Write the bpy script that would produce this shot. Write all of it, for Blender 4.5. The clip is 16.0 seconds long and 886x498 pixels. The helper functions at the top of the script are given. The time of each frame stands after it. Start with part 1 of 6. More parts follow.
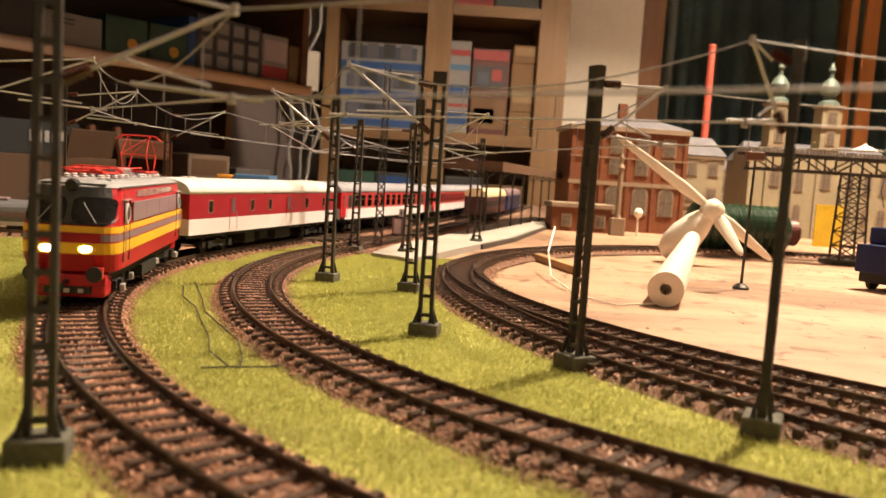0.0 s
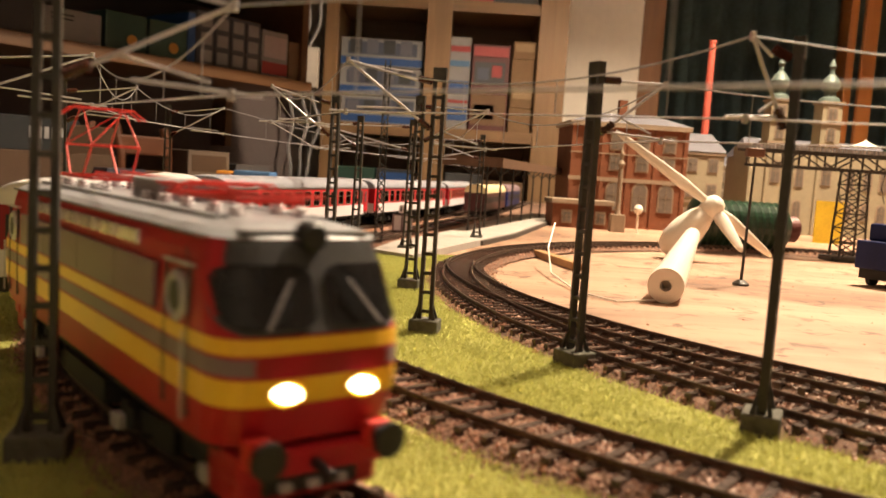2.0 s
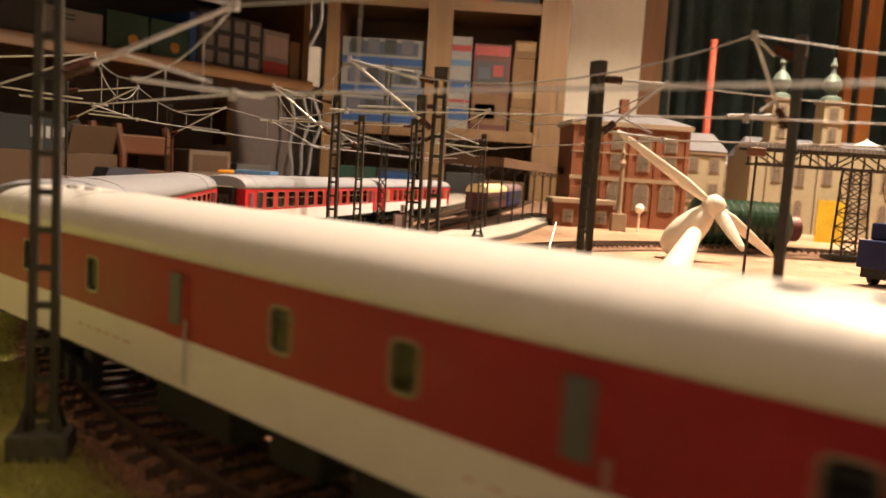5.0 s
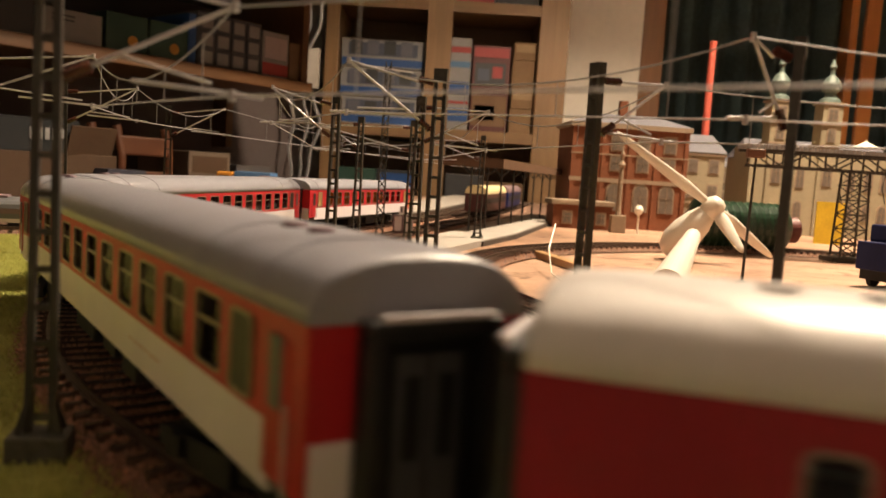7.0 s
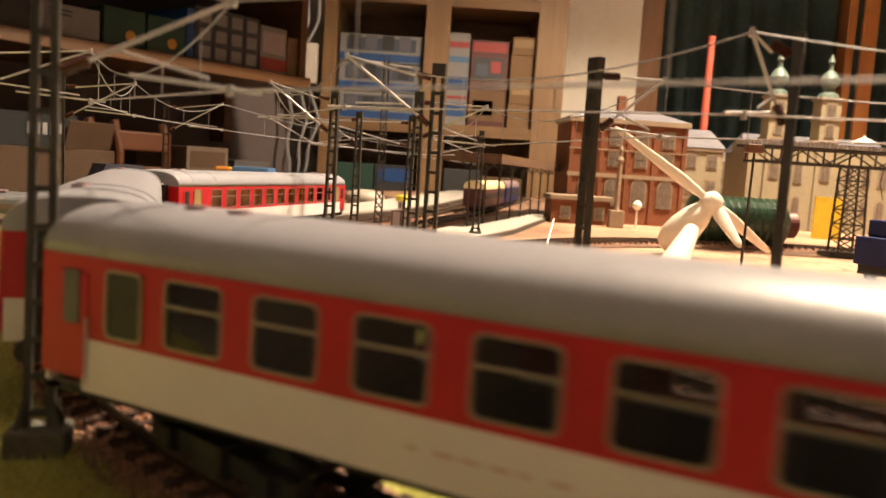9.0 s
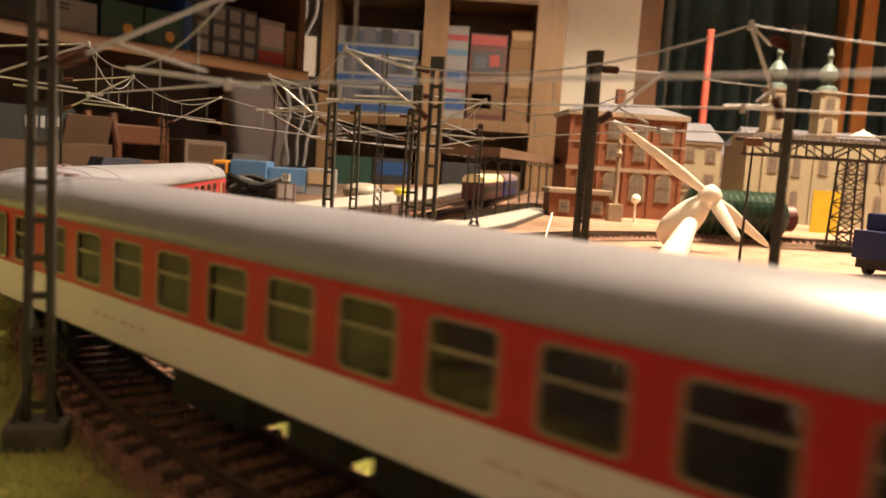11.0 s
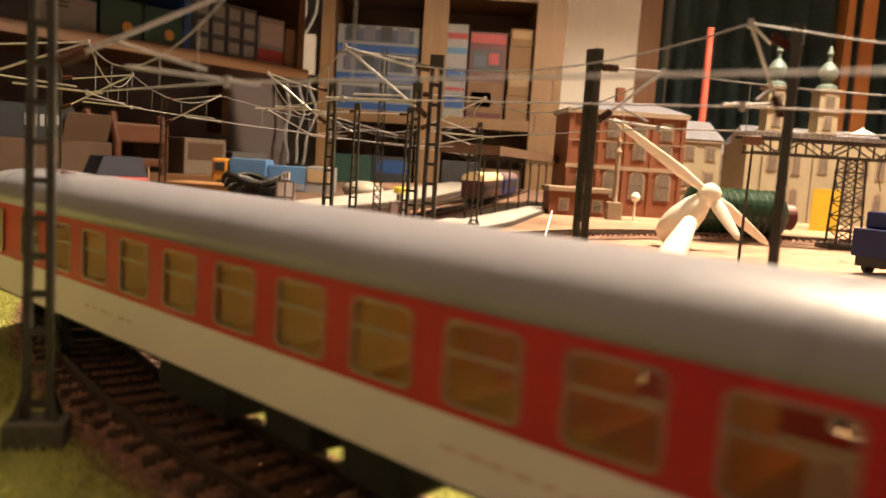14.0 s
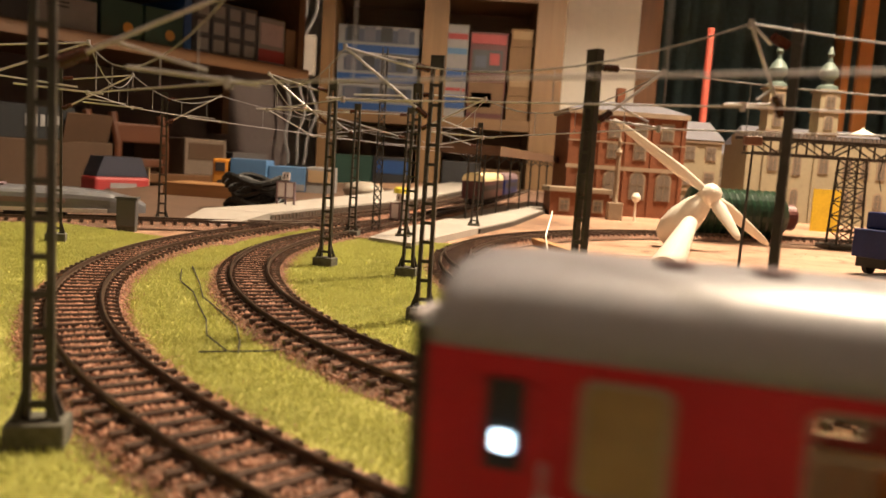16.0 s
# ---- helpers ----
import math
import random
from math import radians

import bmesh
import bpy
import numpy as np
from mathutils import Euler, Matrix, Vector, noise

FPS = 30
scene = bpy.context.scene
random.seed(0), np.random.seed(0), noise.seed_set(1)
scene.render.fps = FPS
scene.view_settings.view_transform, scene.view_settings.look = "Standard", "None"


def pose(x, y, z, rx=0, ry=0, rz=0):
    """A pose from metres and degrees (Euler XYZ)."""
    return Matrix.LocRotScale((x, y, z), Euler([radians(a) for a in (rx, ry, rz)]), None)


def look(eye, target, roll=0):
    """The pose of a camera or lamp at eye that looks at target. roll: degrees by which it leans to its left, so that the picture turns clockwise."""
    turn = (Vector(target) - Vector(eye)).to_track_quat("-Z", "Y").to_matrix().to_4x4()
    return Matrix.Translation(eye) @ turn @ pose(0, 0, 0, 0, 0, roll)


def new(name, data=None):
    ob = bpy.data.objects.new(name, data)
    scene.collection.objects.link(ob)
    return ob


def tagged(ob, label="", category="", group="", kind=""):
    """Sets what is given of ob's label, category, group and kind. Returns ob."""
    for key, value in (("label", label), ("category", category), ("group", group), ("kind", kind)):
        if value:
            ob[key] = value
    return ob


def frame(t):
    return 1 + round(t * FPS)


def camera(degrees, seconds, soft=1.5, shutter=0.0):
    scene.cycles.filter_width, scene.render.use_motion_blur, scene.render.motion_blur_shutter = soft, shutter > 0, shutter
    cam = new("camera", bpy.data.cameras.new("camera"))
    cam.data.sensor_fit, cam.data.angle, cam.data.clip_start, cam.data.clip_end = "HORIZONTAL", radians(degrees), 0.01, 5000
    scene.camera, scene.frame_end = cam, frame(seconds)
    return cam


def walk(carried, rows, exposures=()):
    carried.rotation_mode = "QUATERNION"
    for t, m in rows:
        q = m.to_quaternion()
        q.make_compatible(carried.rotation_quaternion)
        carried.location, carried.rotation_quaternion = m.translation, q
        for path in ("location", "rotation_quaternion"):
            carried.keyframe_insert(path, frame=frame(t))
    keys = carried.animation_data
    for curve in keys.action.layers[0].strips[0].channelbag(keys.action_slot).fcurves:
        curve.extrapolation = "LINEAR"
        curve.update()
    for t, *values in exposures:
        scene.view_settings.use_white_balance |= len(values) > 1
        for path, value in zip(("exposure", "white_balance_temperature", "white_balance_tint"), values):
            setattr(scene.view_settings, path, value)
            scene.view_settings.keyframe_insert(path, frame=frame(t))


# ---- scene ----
from itertools import product

cam = camera(57.5, 16.0, shutter=0.5)
cam.data.dof.use_dof = True
cam.data.dof.focus_distance = 0.42
cam.data.dof.aperture_fstop = 22.0
EYE = (0.0, 0.0, 0.0628)
BASE = look(EYE, (0.0, 1.0, 0.0628 - 0.0878), 3.71)
F = 1429.0
# seconds, sideways and upward drift of the aim
DRIFT = [(0.0, 0, 0), (0.25, 0, -3.5), (0.5, 0, -6), (1.0, 0, -7.7), (1.5, 0, -7.7), (2.0, 0, -6.5), (2.5, 0.5, -7), (3.0, 1, -7.5),
         (3.5, 1.5, -8), (4.0, 2, -11), (4.6, 2, -9.5), (5.6, 2, -5), (6.5, 1.5, -4), (7.0, 1, -5), (7.5, 0, -9), (8.0, 0, -12), (8.5, -1.7, -13.7),
         (9.0, -2, -13.5), (10.2, -3.5, -20), (11.0, -4.6, -25), (11.5, -5, -26), (12.0, -5.5, -24.7), (12.5, -5.5, -24.6), (13.0, -5.5, -24.8), (13.5, -5.4, -26),
         (14.0, -5.2, -28), (14.5, -5, -29.5), (15.0, -5, -29.5), (15.5, -4.7, -28), (16.0, -4.4, -27.3)]


def aim(dx, dy):
    return BASE @ pose(0, 0, 0, math.degrees(dy / F), math.degrees(dx / F), 0)


walk(cam, [(t, aim(dx, dy)) for t, dx, dy in DRIFT], exposures=[(t, e - 0.09, 6250, 9) for t, e in ((0.0, -0.12), (2.0, -0.14), (2.5, -0.25), (3.0, 0.38), (3.5, 0.36), (4.0, 0.0), (4.4, -0.06), (5.8, -0.12), (6.4, -0.32), (7.0, -0.45), (7.6, -0.1), (8.1, 0.12), (9.0, 0.05), (12.2, 0.04), (13.0, -0.12), (13.8, 0.08), (14.5, 0.12),
                                                                     (15.2, 0.0), (16.0, -0.25))])

# ---- light: one warm ceiling lamp over the layout's far side, an added upward fill, dim bounce of a closed room ----
world = bpy.data.worlds.new("world")
scene.world = world
world.use_nodes = True
world.node_tree.nodes["Background"].inputs[0].default_value = (1.0, 0.72, 0.45, 1)
world.node_tree.nodes["Background"].inputs[1].default_value = 0.02
LAMP = (0.66, 0.98, 1.30)
lamp_data = bpy.data.lights.new("pendant_lamp_light", "AREA")
lamp_data.shape, lamp_data.size, lamp_data.energy = "DISK", 0.09, 90.0
lamp_data.color = (1.0, 0.77, 0.52)
lamp_ob = new("pendant_lamp_light", lamp_data)
lamp_ob.matrix_basis = look(LAMP, (0.64, 0.96, 0.0))
# added fill aimed at the ceiling; its bounce brightens sides that face the viewer
fill_up = bpy.data.lights.new("ceiling_fill_light", "AREA")
fill_up.shape, fill_up.size, fill_up.energy, fill_up.color = "DISK", 0.10, 70.0, (1.0, 0.80, 0.57)
fill_up_ob = new("ceiling_fill_light", fill_up)
fill_up_ob.matrix_basis = look((LAMP[0], LAMP[1], LAMP[2] + 0.14), (LAMP[0] - 0.3, LAMP[1] - 0.3, 2.0))

# ---- materials ----
RND = random.Random(7)


def mat(name, rgb, rough=0.6, metal=0.0, scale=300.0, vary=0.18, bump=0.15, fine=6.0, per=0.0, spec=0.5, emit=None, glow=0.0, coat=0.0):
    m = bpy.data.materials.new(name)
    m.use_nodes = True
    nt = m.node_tree
    b = nt.nodes["Principled BSDF"]
    b.inputs["Roughness"].default_value = rough
    b.inputs["Metallic"].default_value = metal
    b.inputs["Specular IOR Level"].default_value = spec
    b.inputs["Coat Weight"].default_value = coat
    tc = nt.nodes.new("ShaderNodeTexCoord")
    n1 = nt.nodes.new("ShaderNodeTexNoise")
    n1.inputs["Scale"].default_value = scale
    n1.inputs["Detail"].default_value = 5
    n2 = nt.nodes.new("ShaderNodeTexNoise")
    n2.inputs["Scale"].default_value = scale / fine
    n2.inputs["Detail"].default_value = 3
    nt.links.new(tc.outputs["Object"], n1.inputs["Vector"])
    nt.links.new(tc.outputs["Object"], n2.inputs["Vector"])
    add = nt.nodes.new("ShaderNodeMath")
    add.operation = "ADD"
    nt.links.new(n1.outputs["Fac"], add.inputs[0])
    nt.links.new(n2.outputs["Fac"], add.inputs[1])
    src = add.outputs[0]
    if per:
        oi = nt.nodes.new("ShaderNodeObjectInfo")
        gi = nt.nodes.new("ShaderNodeNewGeometry")
        a2 = nt.nodes.new("ShaderNodeMath")
        a2.operation = "ADD"
        nt.links.new(oi.outputs["Random"], a2.inputs[0])
        nt.links.new(gi.outputs["Random Per Island"], a2.inputs[1])
        a3 = nt.nodes.new("ShaderNodeMath")
        a3.operation = "MULTIPLY_ADD"
        a3.inputs[1].default_value = per
        nt.links.new(a2.outputs[0], a3.inputs[0])
        nt.links.new(src, a3.inputs[2])
        src = a3.outputs[0]
    mr = nt.nodes.new("ShaderNodeMapRange")
    mr.inputs["From Min"].default_value, mr.inputs["From Max"].default_value = 0.6, 1.4 + 1.6 * per
    mr.inputs["To Min"].default_value, mr.inputs["To Max"].default_value = 1 - vary, 1 + vary
    nt.links.new(src, mr.inputs["Value"])
    mul = nt.nodes.new("ShaderNodeMix")
    mul.data_type, mul.blend_type = "RGBA", "MULTIPLY"
    mul.inputs[0].default_value = 1
    mul.inputs[6].default_value = (*rgb, 1)
    nt.links.new(mr.outputs[0], mul.inputs[7])
    nt.links.new(mul.outputs[2], b.inputs["Base Color"])
    if bump:
        bp = nt.nodes.new("ShaderNodeBump")
        bp.inputs["Strength"].default_value = bump
        bp.inputs["Distance"].default_value = 0.3 / scale
        nt.links.new(n1.outputs["Fac"], bp.inputs["Height"])
        nt.links.new(bp.outputs[0], b.inputs["Normal"])
    if emit:
        b.inputs["Emission Color"].default_value = (*emit, 1)
        b.inputs["Emission Strength"].default_value = glow
    return m


def wood(name, rgb, scale=14.0, rough=0.55, vary=0.3, axis=0):
    m = mat(name, rgb, rough, scale=scale * 12, vary=vary, bump=0.08)
    nt = m.node_tree
    tc = next(n for n in nt.nodes if n.type == "TEX_COORD")
    mp = nt.nodes.new("ShaderNodeMapping")
    sc = [1.0, 1.0, 1.0]
    sc[axis] = 0.06
    mp.inputs["Scale"].default_value = sc
    nt.links.new(tc.outputs["Object"], mp.inputs["Vector"])
    for n in nt.nodes:
        if n.type == "TEX_NOISE":
            nt.links.new(mp.outputs[0], n.inputs["Vector"])
            n.inputs["Distortion"].default_value = 0.6
    return m


def glass(name, tint=(0.9, 0.9, 0.85), rough=0.02):
    m = bpy.data.materials.new(name)
    m.use_nodes = True
    nt = m.node_tree
    nt.nodes.remove(nt.nodes["Principled BSDF"])
    tr = nt.nodes.new("ShaderNodeBsdfTransparent")
    tr.inputs[0].default_value = (*tint, 1)
    gl = nt.nodes.new("ShaderNodeBsdfGlossy")
    gl.inputs["Roughness"].default_value = rough
    lw = nt.nodes.new("ShaderNodeLayerWeight")
    lw.inputs["Blend"].default_value = 0.3
    fr = nt.nodes.new("ShaderNodeMath")
    fr.operation = "MULTIPLY_ADD"
    fr.inputs[1].default_value, fr.inputs[2].default_value = 0.10, 0.015
    nt.links.new(lw.outputs["Facing"], fr.inputs[0])
    mx = nt.nodes.new("ShaderNodeMixShader")
    nt.links.new(fr.outputs[0], mx.inputs[0])
    nt.links.new(tr.outputs[0], mx.inputs[1])
    nt.links.new(gl.outputs[0], mx.inputs[2])
    nt.links.new(mx.outputs[0], nt.nodes["Material Output"].inputs[0])
    return m


def stained(m, tint, scale, low, high):
    """Lay irregular stains with a shape of their own over a material's colour."""
    nt = m.node_tree
    b = nt.nodes["Principled BSDF"]
    old = b.inputs["Base Color"].links[0].from_socket
    tc = nt.nodes.new("ShaderNodeTexCoord")
    nz = nt.nodes.new("ShaderNodeTexNoise")
    nz.inputs["Scale"].default_value, nz.inputs["Detail"].default_value, nz.inputs["Distortion"].default_value = scale, 7, 1.2
    mr = nt.nodes.new("ShaderNodeMapRange")
    mr.inputs["From Min"].default_value, mr.inputs["From Max"].default_value = low, high
    mx = nt.nodes.new("ShaderNodeMix")
    mx.data_type, mx.blend_type = "RGBA", "MULTIPLY"
    mx.inputs[7].default_value = (*tint, 1)
    nt.links.new(tc.outputs["Object"], nz.inputs["Vector"])
    nt.links.new(nz.outputs["Fac"], mr.inputs["Value"])
    nt.links.new(mr.outputs[0], mx.inputs[0])
    nt.links.new(old, mx.inputs[6])
    nt.links.new(mx.outputs[2], b.inputs["Base Color"])
    return m


PLYWOOD = stained(wood("plywood", (0.35, 0.213, 0.138), 3, 0.6, 0.42), (0.50, 0.42, 0.35), 6, 0.47, 0.68)
PLYWOOD = stained(PLYWOOD, (0.4, 0.33, 0.28), 50, 0.57, 0.68)
GRASS_SOIL = mat("grass_mat", (0.33, 0.32, 0.08), 0.95, scale=500, vary=0.35, bump=0.6, fine=20)
GRASS = mat("grass_fibre", (0.45, 0.455, 0.145), 0.85, scale=260, vary=0.20, bump=0, per=0.3, fine=14, spec=0.2)


def translucent(m, share):
    """Let light pass through thin fibres."""
    nt = m.node_tree
    b = nt.nodes["Principled BSDF"]
    tr = nt.nodes.new("ShaderNodeBsdfTranslucent")
    mx = nt.nodes.new("ShaderNodeMixShader")
    mx.inputs[0].default_value = share
    nt.links.new(b.inputs["Base Color"].links[0].from_socket, tr.inputs["Color"])
    nt.links.new(b.outputs[0], mx.inputs[1])
    nt.links.new(tr.outputs[0], mx.inputs[2])
    nt.links.new(mx.outputs[0], nt.nodes["Material Output"].inputs[0])


translucent(GRASS, 0.45)
BALLAST = mat("ballast_bed", (0.17, 0.095, 0.062), 0.95, scale=900, vary=0.5, bump=1.0)
STONE = mat("ballast_stone", (0.31, 0.152, 0.095), 0.36, scale=700, vary=0.75, bump=0.3, per=0.9)
SLEEPER = mat("sleeper_plastic", (0.075, 0.050, 0.040), 0.27, scale=500, vary=0.3, bump=0.3, per=0.5)
RAIL = mat("rail_brown", (0.085, 0.052, 0.036), 0.36, 0.35, scale=500, vary=0.3, bump=0.2)
RAILTOP = mat("rail_head", (0.13, 0.095, 0.07), 0.35, 0.8, scale=600, vary=0.25, bump=0.1)
MAST = mat("mast_paint", (0.040, 0.036, 0.030), 0.5, 0.2, scale=500, vary=0.25, bump=0.1)
CONCRETE = mat("mast_foot_concrete", (0.10, 0.095, 0.075), 0.9, scale=500, vary=0.35, bump=0.5)
WIRE = mat("wire_metal", (0.33, 0.32, 0.335), 0.42, 0.45, scale=500, vary=0.2, bump=0.05)
TUBE = mat("tube_metal", (0.50, 0.48, 0.51), 0.4, 0.4, scale=500, vary=0.15, bump=0.05)
INSUL = mat("insulator_brown", (0.07, 0.02, 0.012), 0.25, scale=500, vary=0.2)
RED = mat("coach_red", (0.42, 0.012, 0.020), 0.42, scale=90, vary=0.06, bump=0.02, spec=0.3)
DARKRED = mat("baggage_red", (0.27, 0.008, 0.018), 0.42, scale=90, vary=0.06, bump=0.02, spec=0.3)
LOCORED = mat("loco_red", (0.40, 0.010, 0.018), 0.4, scale=90, vary=0.06, bump=0.02, spec=0.35)
CREAM = mat("coach_white", (0.72, 0.665, 0.69), 0.45, scale=90, vary=0.06, bump=0.02)
ROOFGREY = mat("coach_roof_grey", (0.27, 0.27, 0.31), 0.36, scale=120, vary=0.07, bump=0.03)
ROOFWHITE = mat("coach_roof_white", (0.68, 0.66, 0.66), 0.36, scale=120, vary=0.05, bump=0.03)
LOCOROOF = mat("loco_roof_grey", (0.36, 0.37, 0.40), 0.4, scale=200, vary=0.1, bump=0.05)
LOCOGREY = mat("loco_panel_grey", (0.22, 0.150, 0.170), 0.45, scale=150, vary=0.06, bump=0.02, spec=0.3)
LOCODARK = mat("loco_cab_grey", (0.085, 0.085, 0.09), 0.45, scale=200, vary=0.08, bump=0.02)
YELLOW = mat("loco_yellow", (0.80, 0.47, 0.014), 0.38, scale=150, vary=0.05, bump=0.02)
BLACK = mat("black_plastic", (0.012, 0.012, 0.012), 0.5, scale=300, vary=0.3, bump=0.1)
UNDER = mat("underframe_black", (0.010, 0.010, 0.010), 0.7, scale=300, vary=0.3, bump=0.1)
PANTO = mat("pantograph_red", (0.62, 0.03, 0.02), 0.35, 0.1, scale=300, vary=0.1)
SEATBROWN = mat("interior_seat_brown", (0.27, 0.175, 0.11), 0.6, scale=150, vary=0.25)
# ochre deepened so the seat colour carries the lit coach's amber glow
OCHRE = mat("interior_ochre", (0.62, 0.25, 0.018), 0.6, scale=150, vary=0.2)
INNER = mat("interior_brown", (0.12, 0.088, 0.070), 0.7, scale=150, vary=0.2)
HEADLIGHT = mat("headlight_glow", (1, 1, 1), 0.3, emit=(1.0, 0.93, 0.72), glow=20.0)
TAILGLOW = mat("tail_lamp_glow", (0.8, 0.9, 1), 0.3, emit=(0.62, 0.82, 1.0), glow=14.0)
REDGLOW = mat("red_lamp_glow", (0.8, 0.05, 0.03), 0.3, emit=(1.0, 0.05, 0.02), glow=1.3)
AMBERGLOW = mat("amber_strip_glow", (0.9, 0.6, 0.25), 0.4, emit=(1.0, 0.55, 0.14), glow=0.55)
FROSTED = mat("frosted_window", (0.30, 0.20, 0.075), 0.35, scale=200, vary=0.25)
SILVERFRAME = mat("window_frame_metal", (0.33, 0.27, 0.21), 0.4, 0.6, scale=400, vary=0.1, bump=0)
GLASS = glass("window_glass", (0.62, 0.61, 0.62))
CLEARGLASS = glass("clear_window_glass", (0.93, 0.90, 0.84))
WHITEPLASTIC = mat("white_plastic", (0.78, 0.73, 0.64), 0.35, scale=150, vary=0.04, bump=0.02)
PLATFORM = mat("platform_concrete", (0.32, 0.29, 0.26), 0.85, scale=120, vary=0.12, bump=0.2)
BROWNRIB = mat("brown_rib", (0.10, 0.062, 0.04), 0.8, scale=300, vary=0.3)
DARKWOOD = mat("dark_edge", (0.05, 0.035, 0.025), 0.8, scale=200, vary=0.3)

# ---- mesh helpers ----


def part(name, bm, material, parent=None, label="", m=None, smooth=False):
    me = bpy.data.meshes.new(name)
    bm.to_mesh(me)
    bm.free()
    mats = material if isinstance(material, (list, tuple)) else [material]
    for x in mats:
        me.materials.append(x)
    if smooth:
        for p in me.polygons:
            p.use_smooth = len(p.vertices) <= 4
    ob = new(name, me)
    if parent is not None:
        ob.parent = parent
    if m is not None:
        ob.matrix_basis = m
    if label:
        ob["label"] = label
    return ob


def box(bm, x0, x1, y0, y1, z0, z1, mi=0, m=None):
    v = [bm.verts.new(Vector(p) if m is None else m @ Vector(p)) for p in product((x0, x1), (y0, y1), (z0, z1))]
    for f in ((0, 1, 3, 2), (4, 6, 7, 5), (0, 4, 5, 1), (2, 3, 7, 6), (0, 2, 6, 4), (1, 5, 7, 3)):
        bm.faces.new([v[i] for i in f]).material_index = mi
    return v


def boxes(*specs, bevel=0.0):
    bm = bmesh.new()
    for s in specs:
        box(bm, *s)
    if bevel:
        bmesh.ops.bevel(bm, geom=bm.edges[:], offset=bevel, segments=2, affect="EDGES", profile=0.5)
    return bm


def rod(bm, a, b, r, r2=None, n=8, cap=True):
    a, b = Vector(a), Vector(b)
    r2 = r if r2 is None else r2
    d = (b - a).normalized()
    u = d.orthogonal().normalized()
    w = d.cross(u)
    ra = [bm.verts.new(a + r * (math.cos(k) * u + math.sin(k) * w)) for k in [2 * math.pi * i / n for i in range(n)]]
    rb = [bm.verts.new(b + r2 * (math.cos(k) * u + math.sin(k) * w)) for k in [2 * math.pi * i / n for i in range(n)]]
    for i in range(n):
        bm.faces.new((ra[i], ra[(i + 1) % n], rb[(i + 1) % n], rb[i]))
    if cap:
        bm.faces.new(ra[::-1])
        bm.faces.new(rb)


def rods(*segs, n=8):
    bm = bmesh.new()
    for s in segs:
        rod(bm, *s, n=n)
    return bm


def polyrod(pts, r, n=6):
    """One bent round wire through the points."""
    bm = bmesh.new()
    rings = []
    for i, p in enumerate(pts):
        d = (pts[min(i + 1, len(pts) - 1)] - pts[max(i - 1, 0)]).normalized()
        u = d.cross(Vector((0.31, 0.17, 0.93))).normalized()
        w = d.cross(u)
        rings.append([bm.verts.new(p + r * (math.cos(k) * u + math.sin(k) * w)) for k in [2 * math.pi * j / n for j in range(n)]])
    for a, b in zip(rings[:-1], rings[1:]):
        for i in range(n):
            bm.faces.new((a[i], a[(i + 1) % n], b[(i + 1) % n], b[i]))
    bm.faces.new(rings[0][::-1])
    bm.faces.new(rings[-1])
    return bm


def lathe(profile, n=20, m=None):
    bm = bmesh.new()
    m = m or Matrix.Identity(4)
    rings = []
    for r, z in profile:
        rings.append([bm.verts.new(m @ Vector((r * math.cos(2 * math.pi * i / n), r * math.sin(2 * math.pi * i / n), z))) for i in range(n)])
    for a, b in zip(rings[:-1], rings[1:]):
        for i in range(n):
            bm.faces.new((a[i], a[(i + 1) % n], b[(i + 1) % n], b[i]))
    bm.faces.new(rings[0][::-1])
    bm.faces.new(rings[-1])
    return bm


def loft(rings, closed=True, cap=True):
    bm = bmesh.new()
    vs = [[bm.verts.new(p) for p in ring] for ring in rings]
    n = len(vs[0])
    for a, b in zip(vs[:-1], vs[1:]):
        for i in range(n if closed else n - 1):
            bm.faces.new((a[i], a[(i + 1) % n], b[(i + 1) % n], b[i]))
    if cap:
        bm.faces.new(vs[0][::-1])
        bm.faces.new(vs[-1])
    return bm


def sheet(name, verts, faces, material, parent=None, label=""):
    me = bpy.data.meshes.new(name)
    me.from_pydata(verts, [], faces)
    me.materials.append(material)
    ob = new(name, me)
    if parent is not None:
        ob.parent = parent
    if label:
        ob["label"] = label
    return ob


def thing(name, label, category, m=None, group="", kind=""):
    ob = new(name)
    ob.empty_display_size = 0.01
    if m is not None:
        ob.matrix_basis = m
    return tagged(ob, label, category, group, kind)


# ---- the lines of track ----
C1, R1 = Vector((0.248, 0.440)), 0.4075
C2, R2 = Vector((0.289, 0.467)), 0.3885
C3, R3 = Vector((0.416, 0.468)), 0.4067
C4, R4 = Vector((0.378, 0.510)), 0.3663
RAILZ = 0.0075


def arc(c, r, a0, a1, step=0.004):
    n = max(2, int(abs(radians(a1 - a0)) * r / step))
    return [Vector((c.x + r * math.cos(radians(a0 + (a1 - a0) * i / n)), c.y + r * math.sin(radians(a0 + (a1 - a0) * i / n)))) for i in range(n + 1)]


def onward(p, d, length, turn=0.0, step=0.01):
    """Points from p on, with heading d in degrees that turns by so many degrees in all."""
    out, n = [], int(length / step)
    p = p.copy()
    for i in range(n):
        a = radians(d + turn * (i + 0.5) / n)
        p = p + Vector((math.cos(a), math.sin(a))) * length / n
        out.append(p.copy())
    return out


